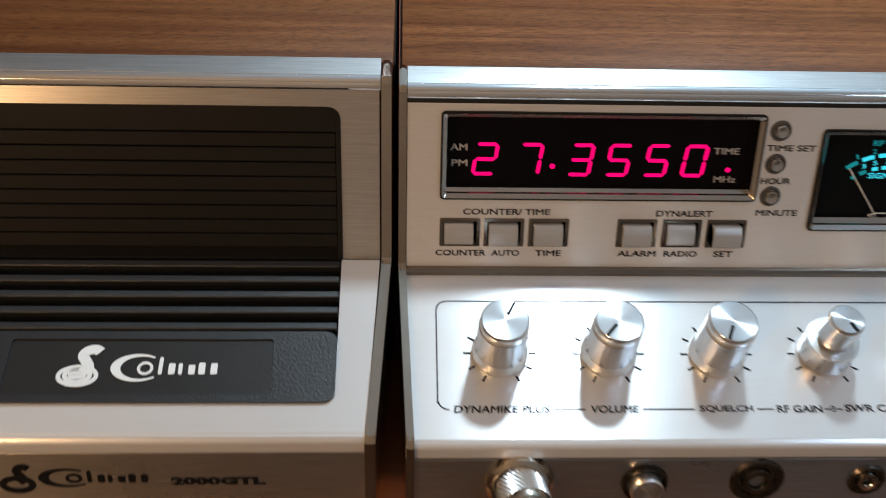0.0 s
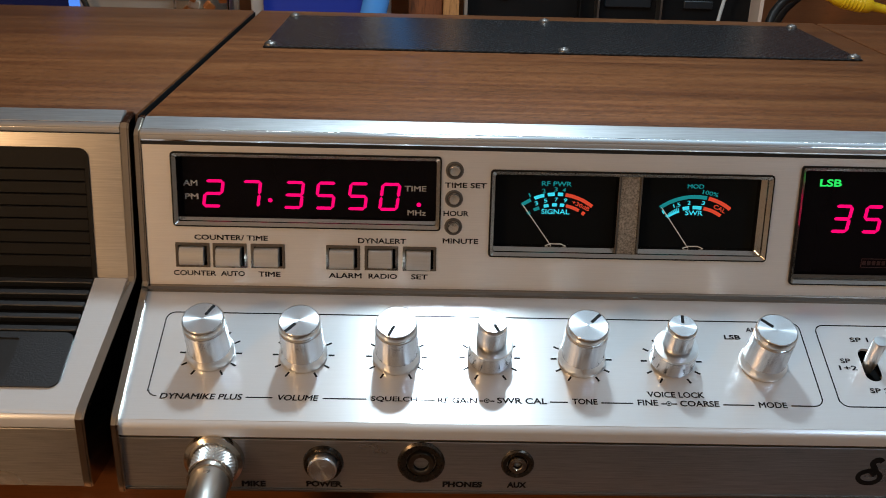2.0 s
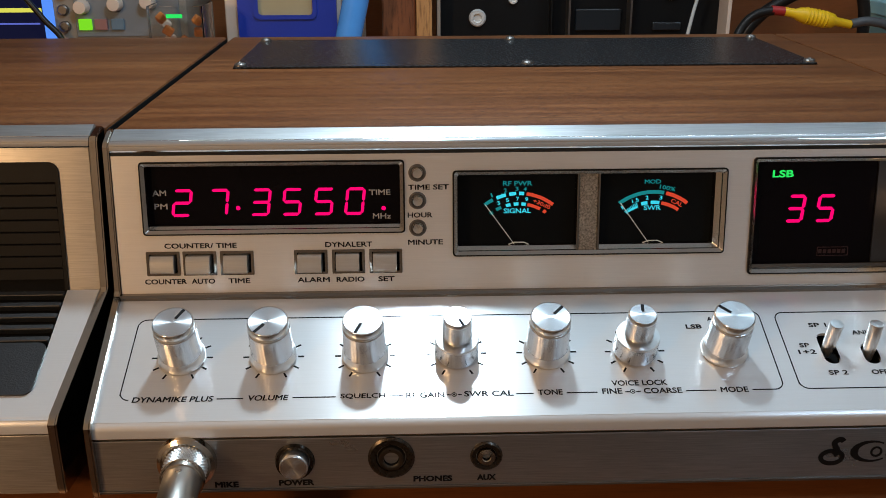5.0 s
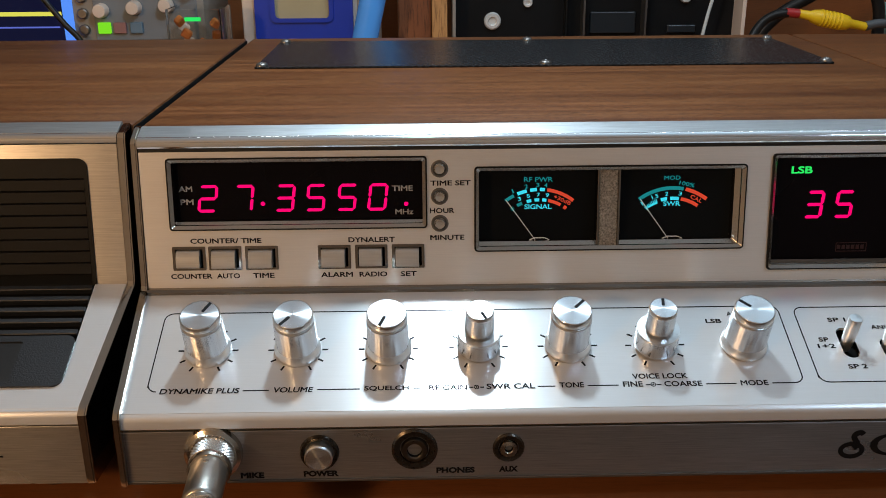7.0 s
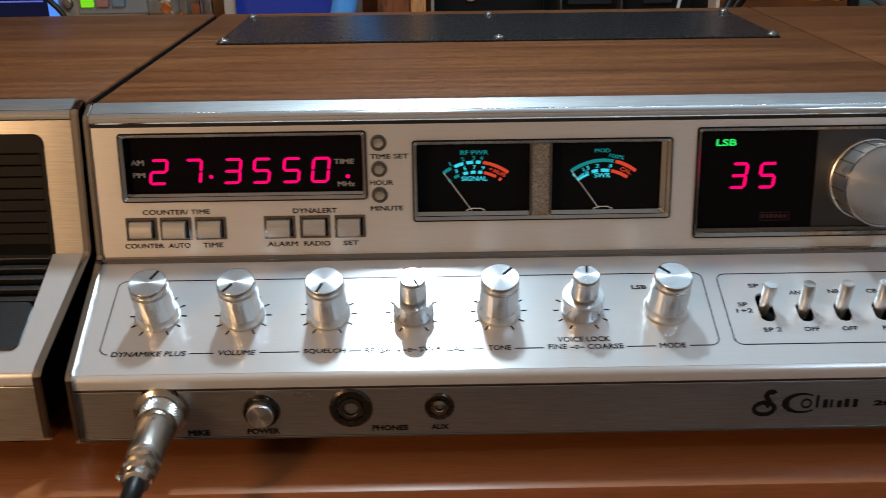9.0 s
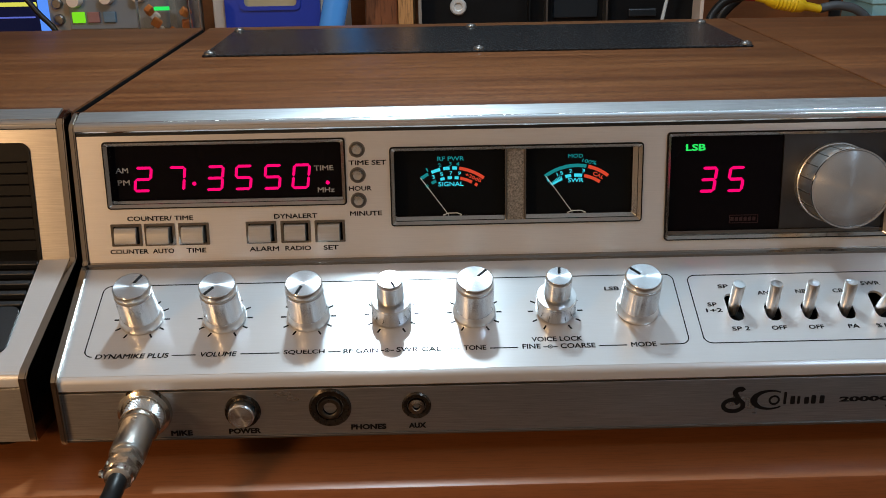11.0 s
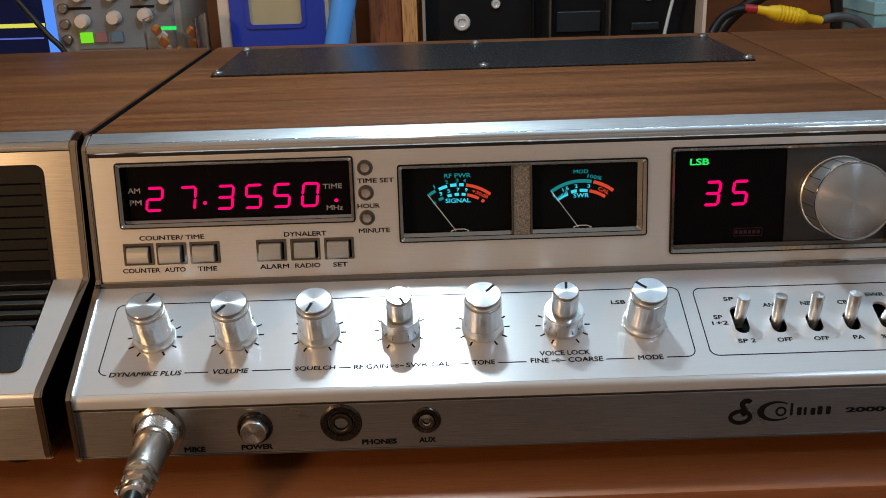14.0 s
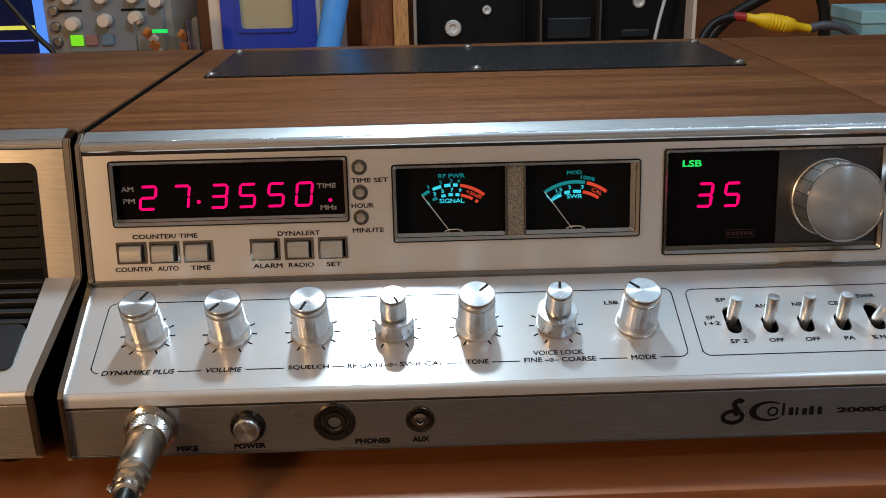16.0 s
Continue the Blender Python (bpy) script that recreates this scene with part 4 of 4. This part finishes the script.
bmesh.ops.recalc_face_normals(knurl, faces=knurl.faces)
part("knurled_ring", knurl, steel, plug, "diamond-knurled ring", PM)
for z0, z1, r in ((0.0330, 0.0352, 0.0068), (0.0372, 0.0400, 0.0060)):
    part("clamp_nut", prism([(r * math.cos(math.pi * i / 3), r * math.sin(math.pi * i / 3)) for i in range(6)], z0, z1), nickel, plug, "", PM, 30)
part("clamp", lathe([(0.0050, 0.0350), (0.0052, 0.0400), (0.0046, 0.0425), (0.0034, 0.0430), (0.0, 0.0430)], 28), nickel, plug, "", PM, 40)
part("clamp_screw", lathe([(0.0, 0.0012), (0.0012, 0.0010), (0.0015, 0.0)], 14), nickel, plug, "", PM @ Matrix.Translation((-0.0062, 0, 0.0386)) @ Matrix.Rotation(radians(-90), 4, "Y"), 40)
e = PM @ Vector((0, 0, 0.042))
part("lead", pipe([e, e + Vector((-0.0004, -0.007, -0.002)), e + Vector((-0.004, -0.016, -0.009)), e + Vector((-0.010, -0.026, -0.030)), e + Vector((-0.014, -0.032, -0.10)), e + Vector((-0.014, -0.032, -0.25))], 0.0034, 14), rubber, plug, "glossy black rubber lead", None, 60)


# ---- the matching loudspeaker ----
SR, SL = -0.0038, -0.1720
SZ = 0.003
speaker = thing("external_speaker", ((SR + SL) / 2, 0.18, DESK), "walnut-cased loudspeaker with black ribbed grille and aluminium front", "speaker")
part("cabinet", box(SL + 0.0005, SR + 0.0006, 0.0768, 0.340, 0.0095, 0.1277, 0.0012), walnut, speaker, "walnut veneered wooden case", smooth=40)
# the gap's shade again, as a black sheet on the speaker's side
part("gap_shade_panel", box(SR + 0.0007, SR + 0.0011, 0.0770, 0.339, 0.0100, 0.1266), inside, speaker, "black sheet that shades the gap beside the case")
for x in (SL + 0.03, SR - 0.03):
    for y in (0.03, 0.31):
        part("foot", lathe([(0.0, DESK), (0.010, DESK), (0.0115, DESK + 0.002), (0.012, 0.0096), (0.0, 0.0096)], 24, cx=x, cy=y), rubber, speaker, smooth=40)
part("side_cheek", cheek(SR - 0.0032, SR, -0.0038, 0.1263, SZ - 0.0010, 0.002), cheek_metal, speaker, "chromed side cheek", smooth=15)
part("side_cheek", cheek(SL, SL + 0.0036, 0.0, 0.1263, SZ - 0.0010, 0.002), cheek_metal, speaker, "chromed side cheek", smooth=15)
top_rail(SL + 0.0038, SR - 0.0034, 0.0022, 0.0016, speaker)
# shade below the speaker's rail, as a black strip
part("rail_shadow_strip", box(SL + 0.0038, SR - 0.0038, 0.0668, 0.0700, 0.1215, 0.1223), black, speaker)
SU = pose(0, 0.0585, 0.0652, 90 - 7.97)
SSl = pose(0, 0, 0.0405, 24.04)
GX0, GX1 = SL + 0.0165, -0.0202
part("upper_face", plate(SL + 0.0038, SR - 0.0038, 0.0003, 0.0580, -0.0016, 0.0, (), [(GX0, GX1, 0.0003, 0.0515, 0.0042, (0, 90))]), brush, speaker, "brushed aluminium face", SU)
slope = plate(SL + 0.0038, SR - 0.0038, -0.0006, 0.0572 * K, -0.0014, 0.0, (), [(GX0, GX1, 0.0093 * K, 0.0572 * K, 0.0040, (180, 270))])
for v in slope.verts:
    if v.co.x > -0.012:
        v.co.x -= 0.0032 * max(0, 1 - v.co.y / (0.0572 * K))
part("sloping_face", slope, satin, speaker, "satin aluminium sloping face", SSl)
front = along_x([(y - 0.0004, z + 0.0030) for y, z in lip], SL + 0.0038, SR - 0.0068)
part("panel_lip", front, satin, speaker, smooth=40)
# near-black box for the shade under the speaker's lip
part("shadow_gap", box(SL + 0.004, SR - 0.0066, 0.0012, 0.0040, 0.0320, 0.0352), inside, speaker)
slow = part("lower_front", box(SL + 0.0038, SR - 0.0070, 0.0, 0.0016, 0.0095, 0.0338, 0.0003), brush_shaded, speaker, "brushed aluminium lower front")
part("gap_bead", along_x([(y, z + 0.0031) for y, z in ((0.0002, 0.0310), (-0.0002, 0.0314), (0.0002, 0.0318), (0.0014, 0.0318), (0.0014, 0.0310))], SL + 0.0038, SR - 0.0070), gilt, speaker)
part("chassis", along_x([(0.004, 0.0100), (0.004, 0.034), (0.0600, 0.0545), (0.0705, 0.118), (0.0755, 0.118), (0.0755, 0.0100)], SL + 0.004, SR - 0.010), inside, speaker)

grille = part("grille", along_x([(0.0575, 0.0585), (0.0606, 0.0650), (0.0676, 0.1175), (0.0700, 0.1175), (0.0640, 0.0585)], GX0, GX1), inside, speaker, "black ribbed plastic grille")
outer = round_rect(GX0 - 0.0004, GX1 + 0.0004, -0.004, 0.0519, 0.0040)
inner = round_rect(GX0 + 0.0012, GX1 - 0.0012, -0.003, 0.0503, 0.0032)
part("grille_edge", ring(outer, inner, -0.0012, 0.0006), grille_black, grille, "", SU, 40)
part("top_band", box(GX0 + 0.0010, GX1 - 0.0010, 0.0437, 0.0508, -0.0016, 0.0004, 0.0003, 1), grille_black, grille, "", SU)
for i in range(8):
    y = 0.0437 - 0.0049 * (i + 1)
    part("slat", box(GX0 + 0.0012, GX1 - 0.0012, y, y + 0.0046, -0.0016, 0.0002, 0.0003, 1), grille_black, grille, "", SU)
for i in range(5):
    y = (0.0325 + i * 0.0054) * K
    part("slat", box(GX0 + 0.0004, GX1 - 0.0004, y, y + 0.0024, -0.0022, 0.0008, 0.0003, 1), grained, grille, "", SSl)
part("slat_backing", box(GX0, GX1, 0.031 * K, 0.0575 * K, -0.0050, -0.0030), inside, grille, "", SSl)
BX0, BX1, BY0, BY1 = -0.1195, -0.0397, 0.0117 * K, 0.0290 * K
apron = part("apron", ring(round_rect(GX0, GX1, 0.0093 * K, 0.0316 * K, 0.0036), round_rect(BX0, BX1, BY0, BY1, 0.0012), -0.0010, 0.0009), grained, grille, "grained black apron", SSl, 40)
part("name_plate", box(BX0 - 0.0005, BX1 + 0.0005, BY0 - 0.0005, BY1 + 0.0005, -0.0010, 0.0003), black, grille, "smooth dark name plate", SSl)
NP = SSl @ Matrix.Translation((0, 0, 0.0005))
emblem(-0.1040, -0.0908, 0.0143 * K, 0.0263 * K, NP, white_ink, grille)
brand_mark(-0.0882, -0.0548, 0.0157 * K, 0.0243 * K, NP, white_ink, grille)
SLF = pose(0, -0.0001, 0, 90)
emblem(-0.1190, -0.1095, 0.0190, 0.0290, SLF, ink, slow, False)
brand_mark(-0.1080, -0.0745, 0.0205, 0.0278, SLF, ink, slow)
words("2000GTL", -0.0692, -0.0409, 0.0212, 0.0030, SLF, ink, slow, bold=0.03)

# a second wooden cabinet, hard against the radio
twin = thing("wooden_cabinet", (0.47, 0.2, DESK), "plain walnut-cased matching cabinet beside the radio", "cabinet")
part("cabinet", box(W + 0.0010, 0.60, 0.0746, 0.350, 0.0095, 0.1262, 0.0012), walnut, twin, "walnut veneered wooden case", smooth=40)
top_rail(W + 0.0010, 0.60, 0, 0, twin)
part("front", box(W + 0.0010, 0.60, 0.058, 0.0733, 0.0095, 0.1206), brush, twin)
for x in (W + 0.03, 0.57):
    for y in (0.09, 0.32):
        part("foot", lathe([(0.0, DESK), (0.010, DESK), (0.0115, DESK + 0.002), (0.012, 0.0096), (0.0, 0.0096)], 24, cx=x, cy=y), rubber, twin, smooth=40)

# ---- the bench behind ----
grey_case = worn("grey_case", (0.235, 0.215, 0.19), 0.5)
blue_grey = worn("blue_grey_panel", (0.15, 0.18, 0.21), 0.5)
blue_plastic = worn("blue_plastic", (0.012, 0.04, 0.36), 0.35)
pale_case = worn("cream_case", (0.62, 0.52, 0.44), 0.5)
lcd = worn("beige_lcd", (0.42, 0.36, 0.22), 0.25)
tube_blue = worn("light_blue_tube", (0.09, 0.36, 0.95), 0.22)
yellow = worn("yellow_plastic", (0.80, 0.52, 0.01), 0.4)
teal_card = worn("teal_card", (0.22, 0.42, 0.45), 0.5)
case_black = worn("black_painted_metal", (0.006, 0.007, 0.008), 0.35, 0, 0.3)
case_black.node_tree.nodes["Principled BSDF"].inputs["Specular IOR Level"].default_value = 0.25
red_plastic = worn("red_plastic", (0.35, 0.02, 0.02), 0.4)
screen_dark = glow("screen_navy", (0.004, 0.006, 0.03), 0.8)
trace_yellow = glow("trace_yellow", (0.75, 0.72, 0.10), 0.9)
trace_blue = glow("trace_blue", (0.12, 0.16, 0.65), 0.8)
edge_blue = glow("screen_edge_blue", (0.10, 0.30, 1.0), 0.9)
key_green = glow("lit_green_key", (0.22, 0.80, 0.02), 0.85)
YB = 0.65
scope = thing("oscilloscope", (-0.29, YB + 0.06, DESK), "grey bench oscilloscope with a dark blue screen and traces", "oscilloscope")
part("case", box(-0.500, -0.098, YB, YB + 0.12, 0.006, 0.205, 0.006), grey_case, scope, smooth=40)
for x in (-0.46, -0.14):
    part("foot", box(x - 0.02, x + 0.02, YB + 0.01, YB + 0.10, DESK, 0.0065, 0.001), rubber, scope)
scr = part("screen", box(-0.480, -0.236, YB - 0.0015, YB + 0.001, 0.060, 0.190), screen_dark, scope, "dark blue lit screen")
part("screen_edge", box(-0.480, -0.2365, YB - 0.0025, YB + 0.001, 0.0540, 0.0598, 0.0008), edge_blue, scr, "bright blue screen border")
part("screen_edge", box(-0.236, -0.226, YB - 0.0025, YB + 0.001, 0.058, 0.192, 0.0008), edge_blue, scr, "bright blue screen border")
part("trace", box(-0.480, -0.237, YB - 0.0022, YB - 0.0014, 0.1115, 0.1155), trace_yellow, scr, "yellow trace line")
part("trace", box(-0.480, -0.240, YB - 0.0022, YB - 0.0014, 0.1000, 0.1015), trace_blue, scr, "violet trace line")
part("key_field", box(-0.206, -0.106, YB - 0.0015, YB + 0.001, 0.088, 0.165, 0.0005), blue_grey, scope)
for z in (0.098, 0.1135, 0.129, 0.1445, 0.160):
    part("menu_key", lathe([(0.0052, 0.0), (0.0052, 0.0035), (0.0040, 0.0045), (0.0, 0.0045)], 24), gunmetal, scope, "", pose(-0.2165, YB, z, 90), 40)
for x, z in ((-0.1975, 0.1165), (-0.1655, 0.1190), (-0.1345, 0.1210), (-0.1975, 0.142), (-0.1655, 0.142), (-0.1345, 0.142), (-0.112, 0.137)):
    k = part("scope_knob", lathe([(0.0070, 0.0), (0.0068, 0.008), (0.0058, 0.011), (0.0, 0.0115)], 24), pale_case, scope, "", pose(x, YB - 0.0015, z, 90), 40)
for x, mt in ((-0.1965, key_green), (-0.1815, worn("dull_red_key", (0.26, 0.13, 0.13), 0.5)), (-0.1655, worn("dull_blue_key", (0.10, 0.18, 0.26), 0.5))):
    part("key", box(x - 0.0062, x + 0.0062, YB - 0.0045, YB - 0.001, 0.0945, 0.1050, 0.0008), mt, scope, "lit green key" if mt is key_green else "")
for x in (-0.200, -0.137):
    part("printed_bar", box(x - 0.012, x + 0.012, YB - 0.0020, YB - 0.0014, 0.1275, 0.1300), ink, scope)
lead = thing("black_lead", (-0.25, YB - 0.02, DESK), "thin black lead hanging across the screen", "cable")
part("lead", pipe([(-0.30, YB - 0.012, 0.205), (-0.262, YB - 0.014, 0.150), (-0.232, YB - 0.016, 0.108), (-0.215, YB - 0.016, 0.085), (-0.205, YB - 0.02, 0.04), (-0.20, YB - 0.03, DESK + 0.003)], 0.0028), rubber, lead, smooth=60)

tray = thing("clear_parts_box", (-0.105, 0.60, DESK), "clear plastic parts box with orange bits and a green light", "box")
clear = material("clear_styrene", (0.97, 0.94, 0.90), 0.04)
clear.node_tree.nodes["Principled BSDF"].inputs["Transmission Weight"].default_value = 1.0
clear.node_tree.nodes["Principled BSDF"].inputs["IOR"].default_value = 1.08
part("box_wall", ring(round_rect(-0.118, -0.068, 0.575, 0.625, 0.003), round_rect(-0.116, -0.070, 0.577, 0.623, 0.002), DESK + 0.002, 0.1235), clear, tray, smooth=40)
part("box_floor", box(-0.1175, -0.0685, 0.5755, 0.6245, DESK, DESK + 0.002), clear, tray)
orange = worn("orange_plastic", (0.55, 0.18, 0.04), 0.45)
rng = random.Random(4)
for i in range(30):
    x, y, z = -0.112 + 0.037 * rng.random(), 0.582 + 0.03 * rng.random(), DESK + 0.006 + 0.0038 * i
    part("bit", box(-0.0045, 0.0045, -0.003, 0.003, -0.004, 0.004, 0.001, 1), orange if i % 3 else pale_case, tray, "", pose(x, y, z, 40 * rng.random(), 40 * rng.random(), 90 * rng.random()))
part("light", box(-0.1005, -0.0860, 0.5735, 0.5748, 0.1135, 0.1170, 0.0004), green_led, tray, "small green light")

meterbox = thing("blue_multimeter", (0.0, YB + 0.05, DESK), "cream bench meter with a blue face and beige screen", "multimeter")
part("case", box(-0.0640, 0.0500, YB + 0.006, YB + 0.10, DESK, 0.170, 0.003), pale_case, meterbox, smooth=40)
part("bezel", plate(-0.0500, 0.0455, 0.010, 0.1690, 0.0, 0.008, [(-0.0310, 0.0235, 0.1065, 0.165)]), blue_plastic, meterbox, "bright blue plastic face", pose(0, YB + 0.006, 0, 90))
part("lcd", box(-0.0320, 0.0245, YB + 0.002, YB + 0.004, 0.1055, 0.166), lcd, meterbox, "beige liquid crystal screen")
part("lcd_rim", ring(round_rect(-0.0345, 0.0265, 0.1035, 0.168, 0.006), round_rect(-0.0300, 0.0225, 0.1075, 0.164, 0.004), 0.0, 0.0020), blue_plastic, meterbox, "", pose(0, YB - 0.002, 0, 90), 40)

tube = thing("blue_tube", (0.05, YB - 0.01, DESK), "glossy light blue plastic tube leaning against a post", "tube")
TM = Matrix.Translation((0.0365, YB - 0.01, DESK + 0.003)) @ Matrix.Rotation(radians(13), 4, "Y")
part("tube_wall", lathe([(0.0115, 0.0), (0.0125, 0.001), (0.0125, 0.30), (0.0105, 0.30), (0.0105, 0.002), (0.0, 0.002)], 36), tube_blue, tube, "", TM, 40)
sheet = thing("white_sheet", (0.055, YB + 0.13, DESK), "upright sheet of white card behind the tube", "card")
part("sheet", box(0.040, 0.068, YB + 0.110, YB + 0.112, DESK, 0.22), worn("white_card", (0.72, 0.70, 0.66), 0.7), sheet)

post = thing("shelf_post", (0.12, 0.72, DESK), "dark and pale wooden shelf upright", "shelf")
part("dark_board", box(0.0880, 0.1225, 0.690, 0.90, DESK, 0.20, 0.002), dark_wood, post, "red-brown board")
part("pale_board", box(0.1228, 0.1388, 0.685, 0.90, DESK, 0.27, 0.001), pale_wood, post, "pale wooden edge")
backboard = thing("bench_board", (0.1, 0.95, DESK), "red-brown wooden board standing behind the bench", "board")
part("board", box(-0.62, 1.0, 0.93, 0.95, DESK, 0.17, 0.002), cherry, backboard)

slate = worn("slate_plastic", (0.014, 0.019, 0.024), 0.3)
pale_steel = worn("pale_zinc", (0.75, 0.78, 0.78), 0.4, 0.5)
chassis = thing("open_chassis", (0.30, 0.74, DESK), "open black metal chassis on end with bright screws", "chassis")
part("back_plate", box(0.1475, 0.4420, 0.720, 0.723, DESK, 0.26), case_black, chassis, "glossy black metal plate")
part("edge_plate", box(0.1440, 0.1475, 0.690, 0.723, DESK, 0.26, 0.0006), grey_case, chassis, "grey metal edge")
part("edge_plate", box(0.4420, 0.4460, 0.690, 0.723, DESK, 0.26, 0.0006), pale_case, chassis, "pale metal edge")
for x, z, r in ((0.1870, 0.0955, 0.0090), (0.2240, 0.1140, 0.0050), (0.3900, 0.1190, 0.0065), (0.30, 0.165, 0.0060)):
    sc = part("screw", lathe([(r, 0.0), (r, 0.003), (r * 0.85, 0.0045), (r * 0.52, 0.0045), (r * 0.45, 0.002), (0.0, 0.002)], 28), pale_steel, chassis, "bright ring-headed screw", pose(x, 0.720, z, 90), 40)
for x, w in ((0.2620, 0.0012), (0.2800, 0.0020), (0.3440, 0.0020)):
    part("divider", box(x, x + w, 0.700, 0.7198, DESK, 0.24), gunmetal if w > 0.0015 else case_black, chassis)
for x0, x1, z0, z1 in ((0.290, 0.338, 0.082, 0.104), (0.372, 0.402, 0.082, 0.090)):
    part("block", box(x0, x1, 0.716, 0.7198, z0, z1, 0.001), slate, chassis)
wire = thing("white_wire", (0.40, 0.68, DESK), "stiff pale wire rising in front of the chassis", "wire")
part("wire", pipe([(0.390, 0.680, DESK + 0.002), (0.397, 0.682, 0.06), (0.404, 0.684, 0.10), (0.412, 0.686, 0.135), (0.424, 0.690, 0.20)], 0.0018), worn("pale_wire", (0.5, 0.55, 0.56), 0.4), wire, smooth=60)

cable = thing("video_cable", (0.52, 0.66, DESK), "black lead ending in a yellow plug", "cable")
YC = 0.655
yp = part("plug_grip", lathe([(0.0042, 0.0), (0.0046, 0.012), (0.0066, 0.016), (0.0078, 0.022), (0.0080, 0.046), (0.0070, 0.052), (0.0045, 0.055), (0.0042, 0.071)], 28), yellow, cable, "ribbed yellow plug", Matrix.Translation((0.4860, YC, 0.1075)) @ Matrix.Rotation(radians(101), 4, "Y"), 40)
for i in range(6):
    part("rib", lathe([(0.0079, 0.0), (0.0085, 0.0006), (0.0085, 0.0016), (0.0079, 0.0022)], 28), yellow, yp, "", Matrix.Translation((0.4860, YC, 0.1075)) @ Matrix.Rotation(radians(101), 4, "Y") @ Matrix.Translation((0, 0, 0.023 + i * 0.0038)), 40)
part("sleeve", pipe([(0.474, YC, 0.1085), (0.487, YC, 0.1072)], 0.0046), red_plastic, cable, "red sleeve", None, 60)
part("lead", pipe([(0.476, YC, 0.1080), (0.462, YC, 0.1055), (0.450, YC, 0.097), (0.440, YC - 0.005, 0.080), (0.43, YC - 0.02, 0.04), (0.42, YC - 0.03, DESK + 0.005)], 0.0045), rubber, cable, "", None, 60)
loop = thing("thick_black_lead", (0.52, 0.70, DESK), "thick black lead looping up behind the plug", "cable")
part("lead", pipe([(0.452, 0.70, DESK + 0.006), (0.462, 0.70, 0.070), (0.480, 0.70, 0.098), (0.512, 0.70, 0.118), (0.550, 0.70, 0.135), (0.575, 0.70, 0.130), (0.588, 0.70, 0.105), (0.592, 0.70, 0.05), (0.60, 0.70, DESK + 0.006)], 0.0062), rubber, loop, smooth=60)
grey_lead = thing("grey_lead", (0.6, 0.64, DESK), "grey lead lying behind the cabinet", "cable")
part("lead", pipe([(0.556, YC, 0.0945), (0.575, YC, 0.097), (0.600, YC, 0.088), (0.63, YC, 0.05), (0.64, YC, DESK + 0.004)], 0.0046), worn("grey_rubber", (0.07, 0.08, 0.09), 0.4), grey_lead, smooth=60)
card = thing("teal_box", (0.72, 0.74, DESK), "pale teal cardboard box behind the leads", "box")
part("body", box(0.640, 0.80, 0.72, 0.80, DESK, 0.1005, 0.002), teal_card, card, smooth=40)
part("lid", box(0.638, 0.802, 0.718, 0.802, 0.0900, 0.1040, 0.001), worn("light_teal_card", (0.30, 0.56, 0.62), 0.5), card)
